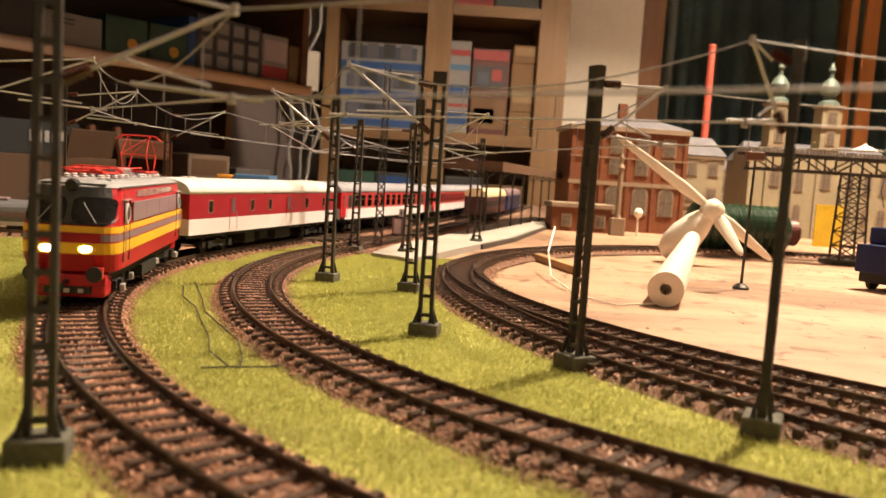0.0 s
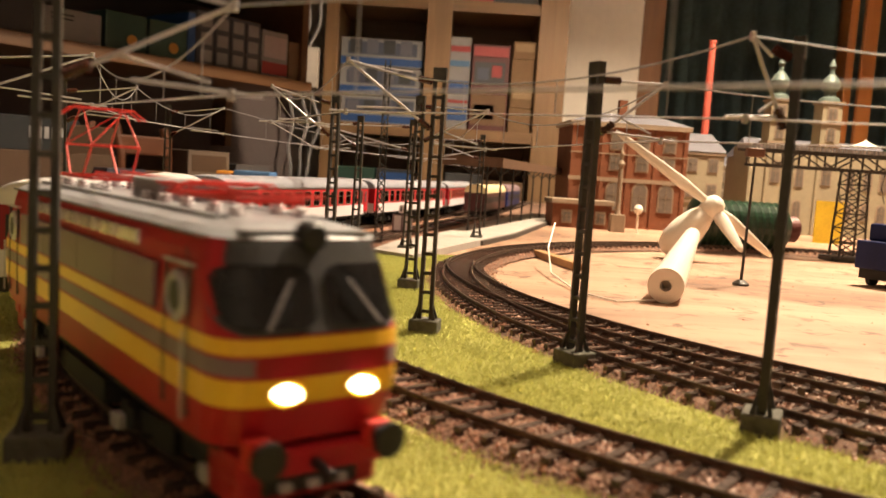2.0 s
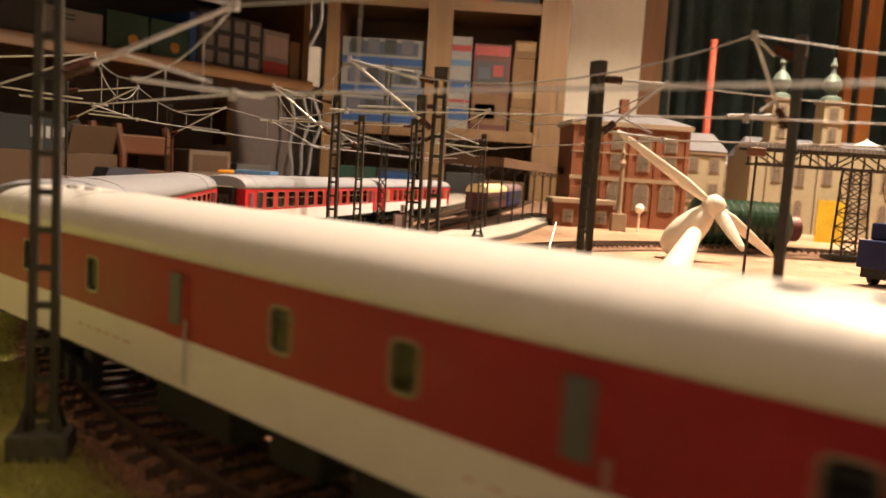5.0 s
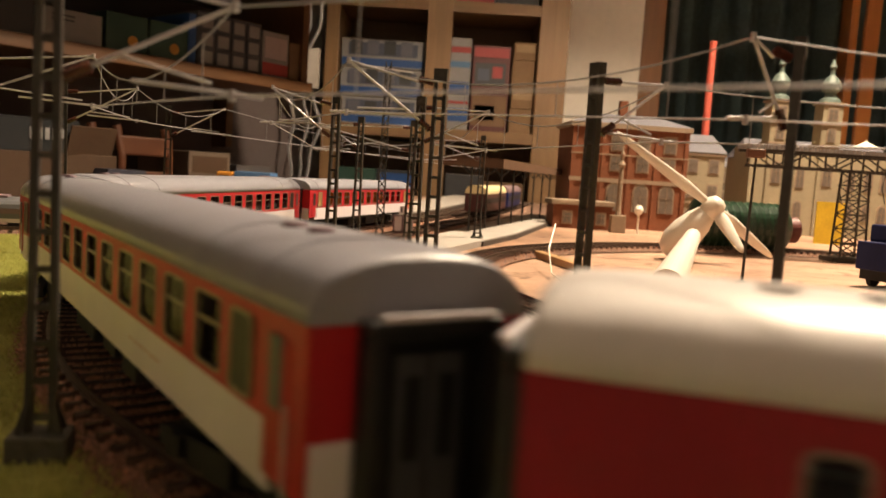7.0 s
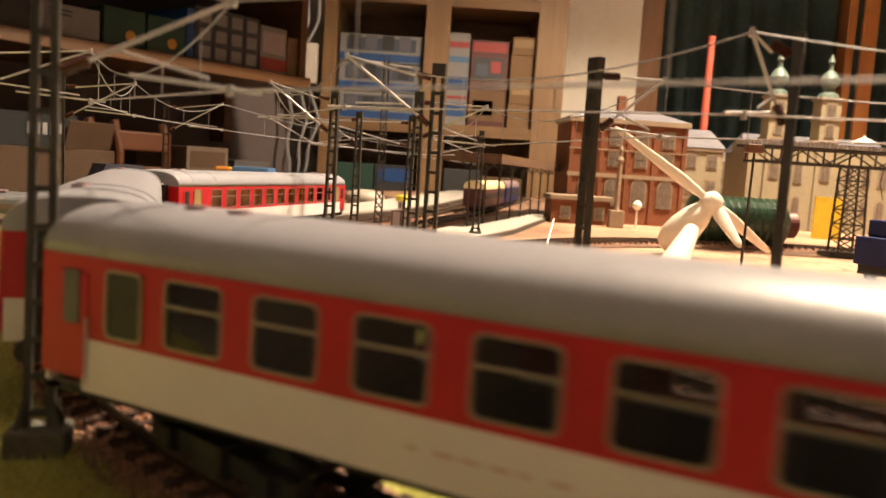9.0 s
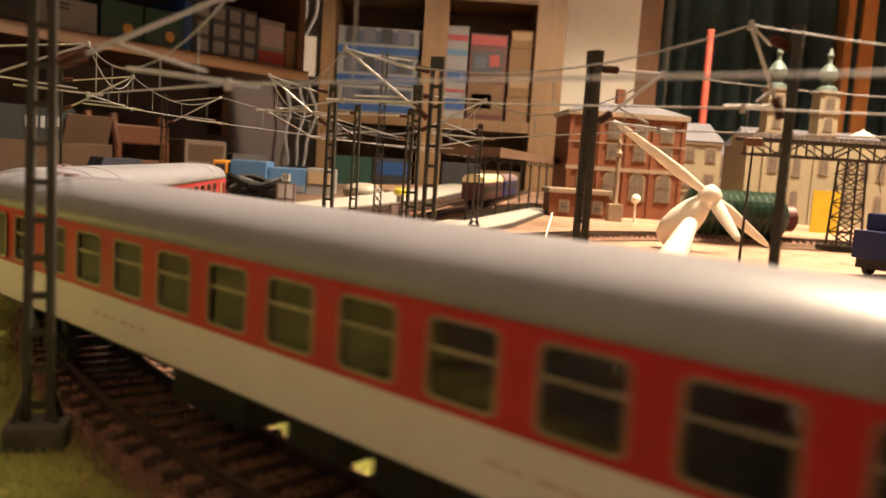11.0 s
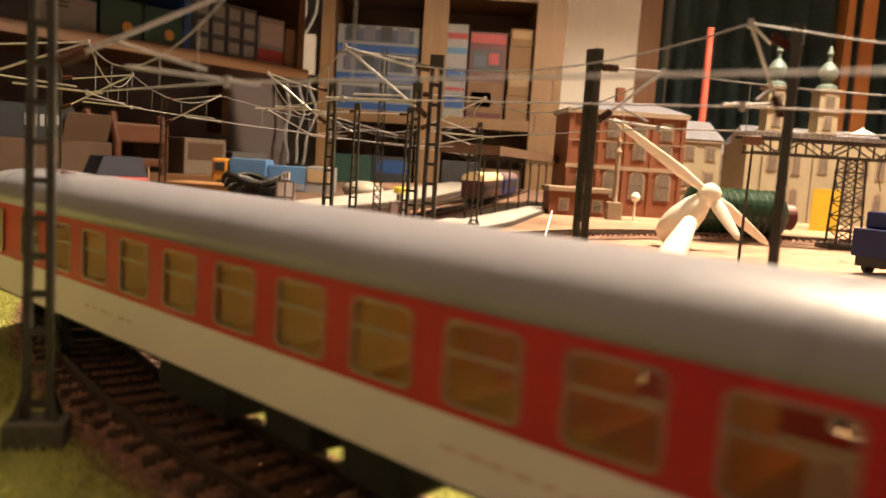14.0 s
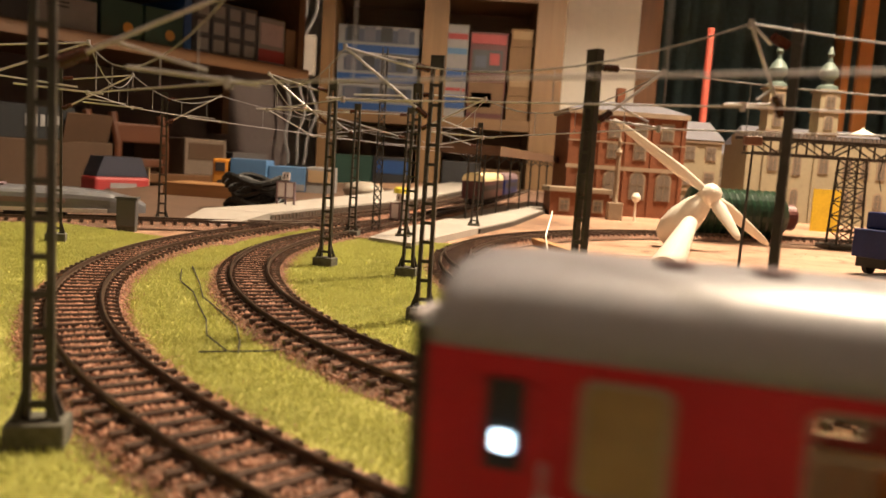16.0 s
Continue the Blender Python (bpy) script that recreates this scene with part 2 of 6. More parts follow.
# the running line, from the far station round to the near side and off
back = onward(arc(C1, R1, 168, 168.01)[0], 78, 0.45, -3)
back += onward(back[-1], 75, 0.3, 7)
back += onward(back[-1], 82, 1.05)
near = arc(C1, R1, 168, 282)
LINE1 = back[::-1] + near + onward(near[-1], 12, 1.3)
cum = [0.0]
for a, b in zip(LINE1[:-1], LINE1[1:]):
    cum.append(cum[-1] + (b - a).length)
S0 = cum[len(back)] + radians(225 - 168) * R1
CUM, LX, LY = np.array(cum), np.array([p.x for p in LINE1]), np.array([p.y for p in LINE1])


def at(s):
    """The place on the running line, s metres past the point nearest to the left-hand mast."""
    return Vector((np.interp(S0 + s, CUM, LX), np.interp(S0 + s, CUM, LY)))


left2 = arc(C2, R2, 166, 166.01)[0]
LINE2 = onward(left2, 76, 0.28, 2)[::-1] + arc(C2, R2, 166, 285)
top2 = LINE2[0]
LINE2 = onward(top2, 78, 1.3, 3)[::-1] + LINE2
LINE3 = arc(C3, R3, 75, 262)
LINE4 = arc(C4, R4, 176, 262)

# ---- room and table ----


def structure(name, bm, material, label, category):
    return tagged(part(name, bm, material), label, category, kind="structure")


WALLPAINT = mat("wall_paint", (0.60, 0.56, 0.50), 0.9, scale=40, vary=0.06, bump=0.1)
CEILPAINT = mat("ceiling_paint", (0.80, 0.77, 0.72), 0.9, scale=40, vary=0.05, bump=0.1)
FLOORWOOD = wood("floor_wood", (0.22, 0.12, 0.06), 3, 0.5, 0.3)
structure("floor", boxes((-2.2, 3.2, -1.6, 3.6, -0.95, -0.9)), FLOORWOOD, "brown wooden room floor under the layout", "floor")
structure("ceiling", boxes((-2.2, 3.2, -1.6, 3.6, 1.6, 1.65)), CEILPAINT, "off-white painted room ceiling", "ceiling")
structure("wall_north", boxes((-2.2, 3.2, 3.3, 3.4, -0.9, 1.6)), WALLPAINT, "cream painted wall behind the bookcase", "wall")
structure("wall_south", boxes((-2.2, 3.2, -1.6, -1.5, -0.9, 1.6)), WALLPAINT, "cream painted wall behind the viewer", "wall")
structure("wall_east", boxes((3.1, 3.2, -1.5, 3.3, -0.9, 1.6)), WALLPAINT, "cream painted side wall", "wall")
structure("wall_west", boxes((-2.2, -2.1, -1.5, 3.3, -0.9, 1.6)), WALLPAINT, "cream painted side wall", "wall")
# the table on which the layout stands


def slab(pts, z0, z1):
    bm = bmesh.new()
    lo, hi = [bm.verts.new((*p, z0)) for p in pts], [bm.verts.new((*p, z1)) for p in pts]
    bm.faces.new(hi)
    bm.faces.new(lo[::-1])
    for i in range(len(pts)):
        j = (i + 1) % len(pts)
        bm.faces.new((lo[i], lo[j], hi[j], hi[i]))
    return bm


structure("ballast_ground", slab([(-0.27, 0.60), (-0.06, 0.60), (-0.005, 0.66), (0.06, 0.9), (0.19, 1.42), (0.45, 2.3), (0.30, 2.3), (0.02, 1.4), (-0.14, 0.80)], -0.001, 0.0008), BALLAST, "brown ballast spread between the station tracks", "ground")
structure("baseboard_plywood", slab([(-1.1, 0.10), (-0.14, 0.085), (-0.05, 0.05), (0.05, 0.0), (0.15, -0.03), (0.4, -0.04), (2.2, -0.04), (2.2, 2.35), (-0.05, 2.35), (-0.43, 1.45), (-0.43, 0.98), (-0.45, 0.74), (-1.1, 0.48)], -0.018, 0.0), PLYWOOD, "bare pale plywood board of the layout", "board")

# added dark panel over the pale plywood, stands in for a brown table
structure("ground_panel", slab([(-1.1, 0.50), (-0.62, 0.42), (-0.245, 0.56), (-0.225, 0.62), (-0.205, 0.672), (-0.172, 0.77), (-0.149, 0.93), (-0.111, 1.15), (-0.06, 1.6), (-0.20, 1.9), (-0.43, 1.45), (-0.43, 0.98), (-0.45, 0.74)], -0.001, 0.0007), mat("brown_cover_panel", (0.085, 0.046, 0.026), 0.75, scale=60, vary=0.3), "dark brown panel standing in for the table behind the platform", "board")

# ---- ground cover ----


def grassy(x, y):
    if y > 0.70 - 0.35 * (x + 0.25) or y < -0.12 or x < -0.60 or x > 0.62:
        return False
    if y < float(np.interp(x, (-1.1, -0.14, -0.05, 0.05, 0.15, 0.4), (0.104, 0.092, 0.058, 0.008, -0.024, -0.034))):
        return False
    if x > -0.02 and math.hypot(x - C4.x, y - C4.y) < R4 - 0.004 and y > 0.21:
        return False
    if math.hypot(x - C4.x, y - C4.y) < R4 - 0.012:
        return False
    if x < -0.13 and y > 0.560 - 0.5 * (x + 0.25):
        return False
    if x > -0.075 and y > 0.60:
        return False
    return True


def ground_sheet():
    st = 0.006
    verts, index, faces = [], {}, []

    def vid(i, j):
        if (i, j) not in index:
            index[(i, j)] = len(verts)
            x, y = i * st, j * st
            verts.append((x, y, 0.0022 + 0.0009 * noise.noise(Vector((x * 40, y * 40, 0)))))
        return index[(i, j)]
    for i in range(-100, 104):
        for j in range(-20, 120):
            if grassy((i + 0.5) * st, (j + 0.5) * st):
                faces.append((vid(i, j), vid(i + 1, j), vid(i + 1, j + 1), vid(i, j + 1)))
    return verts, faces


gv, gf = ground_sheet()
ground = tagged(sheet("ground", gv, gf, GRASS_SOIL), "olive-green grass mat glued on the board", "grass", kind="structure")


def thin(line, d):
    out, last = [], None
    for p in line:
        if last is None or (p - last).length >= d:
            out.append(p)
            last = p
    return out


NEAR_LINES = [thin(l, 0.012) for l in (LINE1, LINE2, LINE3, LINE4)]
POINTS = np.array([(p.x, p.y) for l in NEAR_LINES for p in l])


def grass_stuff():
    rng = np.random.default_rng(3)
    n = 1250000
    r = rng.random(n)
    xs, ys = rng.uniform(-0.36, 0.42, n), 0.02 + 0.68 * rng.random(n) ** 1.25
    keep = (np.abs(xs) < 0.62 * ys + 0.02)
    xs, ys = xs[keep], ys[keep]
    d = np.full(len(xs), 9.0)
    for px, py in POINTS:
        if -0.4 < px < 0.5 and py < 0.8:
            d = np.minimum(d, np.hypot(xs - px, ys - py))
    edge = 0.0162 + 0.0020 * np.sin(xs * 97 + ys * 143) + 0.0034 * rng.standard_normal(len(xs))
    ok = (d > edge) & np.array([grassy(x, y) for x, y in zip(xs, ys)])
    xs, ys = xs[ok], ys[ok]
    k = len(xs)
    clump = 0.5 + 0.25 * (np.sin(xs * 410 + 3 * np.sin(ys * 190)) + np.sin(ys * 370 + 3 * np.sin(xs * 230)))
    h = rng.uniform(0.0001, 0.0008, k) + 0.0006 * clump * rng.random(k)
    a = rng.uniform(0, 2 * np.pi, k)
    w = rng.uniform(0.00009, 0.00019, k) * (1 + 1.2 * ys)
    lean = rng.uniform(0.0004, 0.0012, k)
    b = rng.uniform(0, 2 * np.pi, k)
    z0 = np.full(k, 0.0024)
    v = np.empty((k, 3, 3))
    v[:, 0] = np.c_[xs - w * np.cos(a), ys - w * np.sin(a), z0]
    v[:, 1] = np.c_[xs + w * np.cos(a), ys + w * np.sin(a), z0]
    v[:, 2] = np.c_[xs + lean * np.cos(b), ys + lean * np.sin(b), z0 + h + 0.0006]
    me = bpy.data.meshes.new("grass")
    me.vertices.add(3 * k)
    me.vertices.foreach_set("co", v.ravel())
    me.loops.add(3 * k)
    me.loops.foreach_set("vertex_index", np.arange(3 * k))
    me.polygons.add(k)
    me.polygons.foreach_set("loop_start", np.arange(0, 3 * k, 3))
    me.update(calc_edges=True)
    me.materials.append(GRASS)
    return tagged(new("grass", me), "short yellowish-green static grass fibres", "grass", kind="stuff")


grass_stuff()

# ---- track: bed, rails, sleepers ----


def sweep(line, profile, closed=True):
    """A profile of (sideways, up) points carried along a plan line."""
    bm = bmesh.new()
    rings = []
    for i, p in enumerate(line):
        d = (line[min(i + 1, len(line) - 1)] - line[max(i - 1, 0)]).normalized()
        nrm = Vector((-d.y, d.x))
        rings.append([bm.verts.new((p.x + nrm.x * u, p.y + nrm.y * u, w)) for u, w in profile])
    n = len(profile)
    for a, b in zip(rings[:-1], rings[1:]):
        for i in range(n if closed else n - 1):
            bm.faces.new((a[i], a[(i + 1) % n], b[(i + 1) % n], b[i]))
    return bm


def stones(line, name, count, seed, width=0.0185, keep=None):
    rng = np.random.default_rng(seed)
    L = np.array([(p.x, p.y) for p in line])
    seg = np.r_[0, np.cumsum(np.hypot(*np.diff(L, axis=0).T))]
    s = rng.uniform(0, seg[-1], count)
    x, y = np.interp(s, seg, L[:, 0]), np.interp(s, seg, L[:, 1])
    x2, y2 = np.interp(s + 0.003, seg, L[:, 0]), np.interp(s + 0.003, seg, L[:, 1])
    nx, ny = -(y2 - y), x2 - x
    q = np.hypot(nx, ny) + 1e-9
    u = rng.uniform(-width, width, count) + (0.0026 + 0.0022 * np.sin(s * 61) ** 2) * rng.standard_normal(count)
    x, y = x + u * nx / q, y + u * ny / q
    z = 0.00485 - 0.0028 * np.clip((np.abs(u) - 0.012) / 0.008, 0, 1)
    oct_ = np.array([(1, 0, 0), (-1, 0, 0), (0, 1, 0), (0, -1, 0), (0, 0, 1), (0, 0, -1)], float)
    fac = np.array([(0, 2, 4), (2, 1, 4), (1, 3, 4), (3, 0, 4), (2, 0, 5), (1, 2, 5), (3, 1, 5), (0, 3, 5)])
    size = rng.uniform(0.00026, 0.00066, count) * (1 + 0.5 * (rng.random(count) < 0.08))
    v = oct_[None] * size[:, None, None] * rng.uniform(0.6, 1.3, (count, 6, 1))
    a = rng.uniform(0, 6.28, count)
    ca, sa = np.cos(a)[:, None], np.sin(a)[:, None]
    vx, vy = v[:, :, 0] * ca - v[:, :, 1] * sa, v[:, :, 0] * sa + v[:, :, 1] * ca
    vv = np.stack([vx + x[:, None], vy + y[:, None], v[:, :, 2] * 0.8 + z[:, None]], 2)
    f = fac[None] + 6 * np.arange(count)[:, None, None]
    me = bpy.data.meshes.new(name)
    me.vertices.add(6 * count)
    me.vertices.foreach_set("co", vv.ravel())
    me.loops.add(24 * count)
    me.loops.foreach_set("vertex_index", f.ravel())
    me.polygons.add(8 * count)
    me.polygons.foreach_set("loop_start", np.arange(0, 24 * count, 3))
    me.update(calc_edges=True)
    me.materials.append(STONE)
    return tagged(new(name, me), "red-brown fine ballast stones between the sleepers", "ballast", kind="stuff")


def sleeper_mesh():
    bm = bmesh.new()
    box(bm, -0.0011, 0.0011, -0.0145, 0.0145, 0.0026, 0.0056)
    for sg in (-1, 1):
        for q in (-1, 1):
            yc = sg * 0.0085 + q * 0.0016
            box(bm, -0.0007, 0.0007, yc - 0.0006, yc + 0.0006, 0.0056, 0.0062)
    me = bpy.data.meshes.new("sleeper")
    bm.to_mesh(me)
    bm.free()
    me.materials.append(SLEEPER)
    return me


SLEEPER_ME = sleeper_mesh()
RAIL_PROFILE = [(-0.0009, 0.0054), (0.0009, 0.0054), (0.0009, 0.0058), (0.00022, 0.0060), (0.00022, 0.0066), (0.00042, 0.0068), (0.00042, 0.0073),
                (0.0003, 0.0075), (-0.0003, 0.0075), (-0.00042, 0.0073), (-0.00042, 0.0068), (-0.00022, 0.0066), (-0.00022, 0.0060), (-0.0009, 0.0058)]


def resample(line, step):
    L = np.array([(p.x, p.y) for p in line])
    seg = np.r_[0, np.cumsum(np.hypot(*np.diff(L, axis=0).T))]
    s = np.arange(0, seg[-1], step)
    return [Vector((a, b)) for a, b in zip(np.interp(s, seg, L[:, 0]), np.interp(s, seg, L[:, 1]))]


def track(line, label, near, stone_count, seed, lift=0.0, bed=0.0165):
    t = thing("track", label, "railway track", group="model railway tracks")
    t.location.z = lift
    fine = resample(line, 0.008)
    part("ballast_bed", sweep(fine, [(-bed - 0.004, 0.0012), (-bed + 0.004, 0.0044), (bed - 0.004, 0.0044), (bed + 0.004, 0.0012)], False), BALLAST, t)
    for off in (-0.00855, 0.00855):
        r = part("rail", sweep(fine, [(u + off, w) for u, w in RAIL_PROFILE]), RAIL, t)
        part("rail_head", sweep(fine, [(off - 0.00028, 0.0075), (off + 0.00028, 0.0075), (off + 0.0002, 0.00756), (off - 0.0002, 0.00756)]), RAILTOP, r, "worn bare-metal rail head")
    pts = resample(line, 0.0079)
    far_bm = bmesh.new()
    count = 0
    for i in range(1, len(pts) - 1):
        p = pts[i]
        d = pts[i + 1] - pts[i - 1]
        m = pose(p.x, p.y, 0, 0, 0, math.degrees(math.atan2(d.y, d.x)) + RND.uniform(-1.5, 1.5))
        if near(p) and count < 300:
            ob = new("sleeper", SLEEPER_ME)
            ob.parent = t
            ob.matrix_basis = m
            count += 1
        else:
            box(far_bm, -0.0011, 0.0011, -0.0145, 0.0145, 0.0026, 0.0056, 0, m)
    rest = part("sleepers", far_bm, SLEEPER, t)
    rest["kind"] = "stuff"
    if stone_count:
        near_line = [p for p in fine if near(p)]
        stones(near_line, "ballast_stones", stone_count, seed)
    return t


def inview(p):
    return p.y > 0.03 and abs(p.x) < 0.65 * p.y + 0.06 and p.y < 1.0


track(LINE1, "curved brown model track with the passing train", inview, 52000, 1)
track(LINE2, "curved brown model track through the grass", inview, 48000, 2)
track(LINE3, "curved dark model track beside the bare board", inview, 20000, 4, bed=0.0155)
track(LINE4, "diverging dark model track at the edge of the bare board", inview, 6000, 5, lift=0.0002, bed=0.0135)

# ---- rolling stock ----
FAINT = mat("faint_red_print", (0.55, 0.33, 0.28), 0.5, scale=90, vary=0.05, bump=0)


def section(w, sill, eave, top, n=9):
    """Half-width w, from the sill up the side and over the roof."""
    out = [(-w, sill), (-w, eave)]
    for i in range(1, n):
        a = math.pi * i / n
        c = math.cos(a)
        out.append((-w * math.copysign(abs(c) ** 0.75, c), eave + (top - eave) * math.sin(a) ** 0.85))
    return out + [(w, eave), (w, sill)]


def roof_part(name, w, eave, top, x0, x1, material, parent, drop=0.0012):
    sec = section(w, eave, eave, top, 14)[1:-1]
    rings = []
    xs = [x0, x0 + 0.0015, x0 + 0.008, x1 - 0.008, x1 - 0.0015, x1]
    for x, k in zip(xs, (0.86, 0.95, 1, 1, 0.95, 0.86)):
        rings.append([Vector((x, y * (1 if k == 1 else 0.985), eave + (z - eave) * k)) for y, z in sec])
    return part(name, loft(rings, closed=True, cap=True), material, parent, smooth=True)


def ring_frame(w, h, t, depth, rad=0.0014):
    """A window's rounded frame in the x-z plane, facing -y."""
    def outline(a, b, r):
        pts = []
        for cx, cz, a0 in ((a - r, b - r, 0), (-a + r, b - r, 90), (-a + r, -b + r, 180), (a - r, -b + r, 270)):
            for k in range(4):
                an = radians(a0 + 30 * k)
                pts.append((cx + r * math.cos(an), cz + r * math.sin(an)))
        return pts
    o, i = outline(w / 2, h / 2, rad), outline(w / 2 - t, h / 2 - t, rad - t * 0.6)
    bm = bmesh.new()
    vo = [bm.verts.new((x, -depth, z)) for x, z in o]
    vi = [bm.verts.new((x, -depth, z)) for x, z in i]
    vb = [bm.verts.new((x, 0.0006, z)) for x, z in i]
    vc = [bm.verts.new((x, 0, z)) for x, z in o]
    n = len(o)
    for k in range(n):
        j = (k + 1) % n
        bm.faces.new((vo[k], vo[j], vi[j], vi[k]))
        bm.faces.new((vi[k], vi[j], vb[j], vb[k]))
        bm.faces.new((vc[j], vc[k], vo[k], vo[j]))
    return bm


def bogie(parent, x, wheelbase=0.0285):
    b = new("bogie")
    b.empty_display_size = 0.005
    b.parent = parent
    b.matrix_basis = pose(x, 0, 0)
    me = boxes((-0.021, 0.021, -0.0125, -0.0105, 0.004, 0.0075), (-0.021, 0.021, 0.0105, 0.0125, 0.004, 0.0075), (-0.004, 0.004, -0.0125, 0.0125, 0.004, 0.0085),
               (-0.0165, -0.012, -0.014, -0.012, 0.0035, 0.0075), (0.012, 0.0165, -0.014, -0.012, 0.0035, 0.0075), (-0.004, 0.004, -0.014, -0.012, 0.003, 0.0085),
               (-0.0165, -0.012, 0.012, 0.014, 0.0035, 0.0075), (0.012, 0.0165, 0.012, 0.014, 0.0035, 0.0075))
    part("bogie_frame", me, UNDER, b)
    for sx in (-1, 1):
        w = part("wheelset", rods(((0, -0.012, 0), (0, 0.012, 0), 0.0008), ((0, -0.0095, 0), (0, -0.0072, 0), 0.0053), ((0, 0.0072, 0), (0, 0.0095, 0), 0.0053), n=18), UNDER, b, m=pose(sx * wheelbase / 2, 0, 0.0053))
    return b


W, SILL, BELT, EAVE, TOP = 0.0163, 0.0126, 0.0220, 0.0366, 0.0456


def coach(label, roof, red, length, windows, door_x, win_w, win_z0, win_z1, group="coaches of the train", lit=False, plain_front=False, full_band=False):
    c = thing("passenger_coach", label, "railway coach", group=group)
    h = length / 2
    body = bmesh.new()
    lower = bmesh.new()
    for sg in (-1, 1):
        y0, y1 = sorted((sg * W, sg * (W - 0.0007)))
        inset = 0.0 if full_band else 0.011
        box(lower, -h + inset, h - inset, y0, y1, SILL, BELT)
        zs = [(BELT, win_z0), (win_z1, EAVE)]
        for a, b in zs:
            box(body, -h, h, y0, y1, a, b)
        edges = [-h]
        for x in windows:
            edges += [x - win_w / 2, x + win_w / 2]
        edges.append(h)
        for a, b in zip(edges[::2], edges[1::2]):
            box(body, a, b, y0, y1, win_z0, win_z1)
        for e in (() if full_band else (-1, 1)):
            a, b = sorted((e * h, e * (h - 0.011)))
            box(body, a, b, y0, y1, SILL + 0.002, BELT)
    for e in (-1, 1):
        a, b = sorted((e * (h - 0.0002), e * (h - 0.0012)))
        box(body, a, b, -W + 0.0007, W - 0.0007, BELT, EAVE)
        box(lower, a, b, -W + 0.0007, W - 0.0007, SILL, BELT)
    part("body_side", body, red, c)
    part("lower_band", lower, CREAM, c, "cream-white lower body band")
    roof_part("roof", W + 0.0002, EAVE, TOP, -h, h, roof, c)
    sec = section(W + 0.0002, EAVE, EAVE, TOP, 14)[1:-1]
    for x in (-h + 0.016, -h + 0.043, h - 0.043, h - 0.016):
        loop = [Vector((x, y * 1.004, z + 0.00012)) for y, z in sec]
        part("roof_seam", polyrod(loop, 0.00010, 5), roof, c)
    for x in (-h + 0.030, h - 0.030):
        for dx in (-0.006, 0.004):
            part("roof_vent", rods(((x + dx, -0.003, TOP - 0.0008), (x + dx, -0.003, TOP + 0.0006), 0.0026, 0.0019), n=12), LOCOGREY if roof is ROOFGREY else roof, c)
    for x in windows:
        for sg in (-1, 1):
            fr = part("window_frame", ring_frame(win_w + 0.0006, win_z1 - win_z0 + 0.0006, 0.00038, 0.00015), SILVERFRAME, c,
                      m=pose(x, sg * W, (win_z0 + win_z1) / 2, 0, 0, 0 if sg < 0 else 180))
            part("pane", boxes((-win_w / 2, win_w / 2, 0.0004, 0.0005, -(win_z1 - win_z0) / 2, (win_z1 - win_z0) / 2)), CLEARGLASS if lit else GLASS, fr)
            if win_w > 0.009:
                part("glazing_bar", boxes((-win_w / 2, win_w / 2, 0.0001, 0.0003, 0.0011, 0.0016)), SILVERFRAME, fr)
    # doors near the ends
    for x in door_x:
        for sg in (-1, 1):
            d = part("door", boxes((-0.0038, 0.0038, -0.0003, 0.0002, BELT if full_band else SILL + 0.0025, EAVE - 0.003), bevel=0.0001), red, c, m=pose(x, sg * W, 0, 0, 0, 0 if sg < 0 else 180))
            if full_band:
                part("door_foot", boxes((-0.0038, 0.0038, -0.0003, 0.0002, SILL + 0.0012, BELT - 0.0001), bevel=0.0001), CREAM, d, "pale lower half of the door")
            part("door_window", boxes((-0.0020, 0.0020, -0.0006, -0.0002, 0.0245, 0.0340), bevel=0.0001), LOCODARK if not lit else BLACK, d, "dark narrow door window")
            part("handrail", rods(((0.0044, -0.0008, 0.014), (0.0044, -0.0008, 0.026), 0.0002)), TUBE, d)
    # ends: rubber gangway and buffers
    for e in (-1, 1):
        if e > 0 and plain_front:
            continue
        g = part("gangway", boxes((0, 0.0042, -0.0098, -0.0076, 0.0085, 0.0350), (0, 0.0042, 0.0076, 0.0098, 0.0085, 0.0350), (0, 0.0042, -0.0098, 0.0098, 0.0350, 0.0372), (0, 0.0015, -0.0076, 0.0076, 0.0105, 0.0350), bevel=0.0004), BLACK, c,
                 "black rubber gangway surround", m=pose(e * (h - 0.0002), 0, 0, 0, 0, 0 if e > 0 else 180))
        for yy in (-0.0026, 0.0026):
            part("gangway_door", boxes((0.0015, 0.0021, yy - 0.0022, yy + 0.0022, 0.012, 0.0325)), LOCODARK, g)
            part("door_glass", boxes((0.0021, 0.0023, yy - 0.0012, yy + 0.0012, 0.019, 0.030)), BLACK, g)
        part("step_plate", boxes((0.0036, 0.0046, -0.0085, 0.0085, 0.0374, 0.0382)), CREAM, g, "pale plate over the gangway")
    for e in (-1, 1):
        for y in (-0.0101, 0.0101):
            part("buffer", rods(((0, 0, 0), (0.005, 0, 0), 0.0012), ((0.005, 0, 0), (0.0058, 0, 0), 0.0026), n=14), UNDER, c, m=pose(e * (h - 0.0005), y, 0.0115, 0, 0, 0 if e > 0 else 180))
    part("underframe", boxes((-h + 0.004, h - 0.004, -0.0125, 0.0125, 0.0100, 0.0128)), UNDER, c)
    for x0, x1, z0 in ((-0.035, -0.008, 0.0035), (0.004, 0.018, 0.0045), (0.026, 0.040, 0.0035)):
        part("equipment_box", boxes((x0, x1, -0.012, 0.012, z0, 0.0100), bevel=0.0005), UNDER, c)
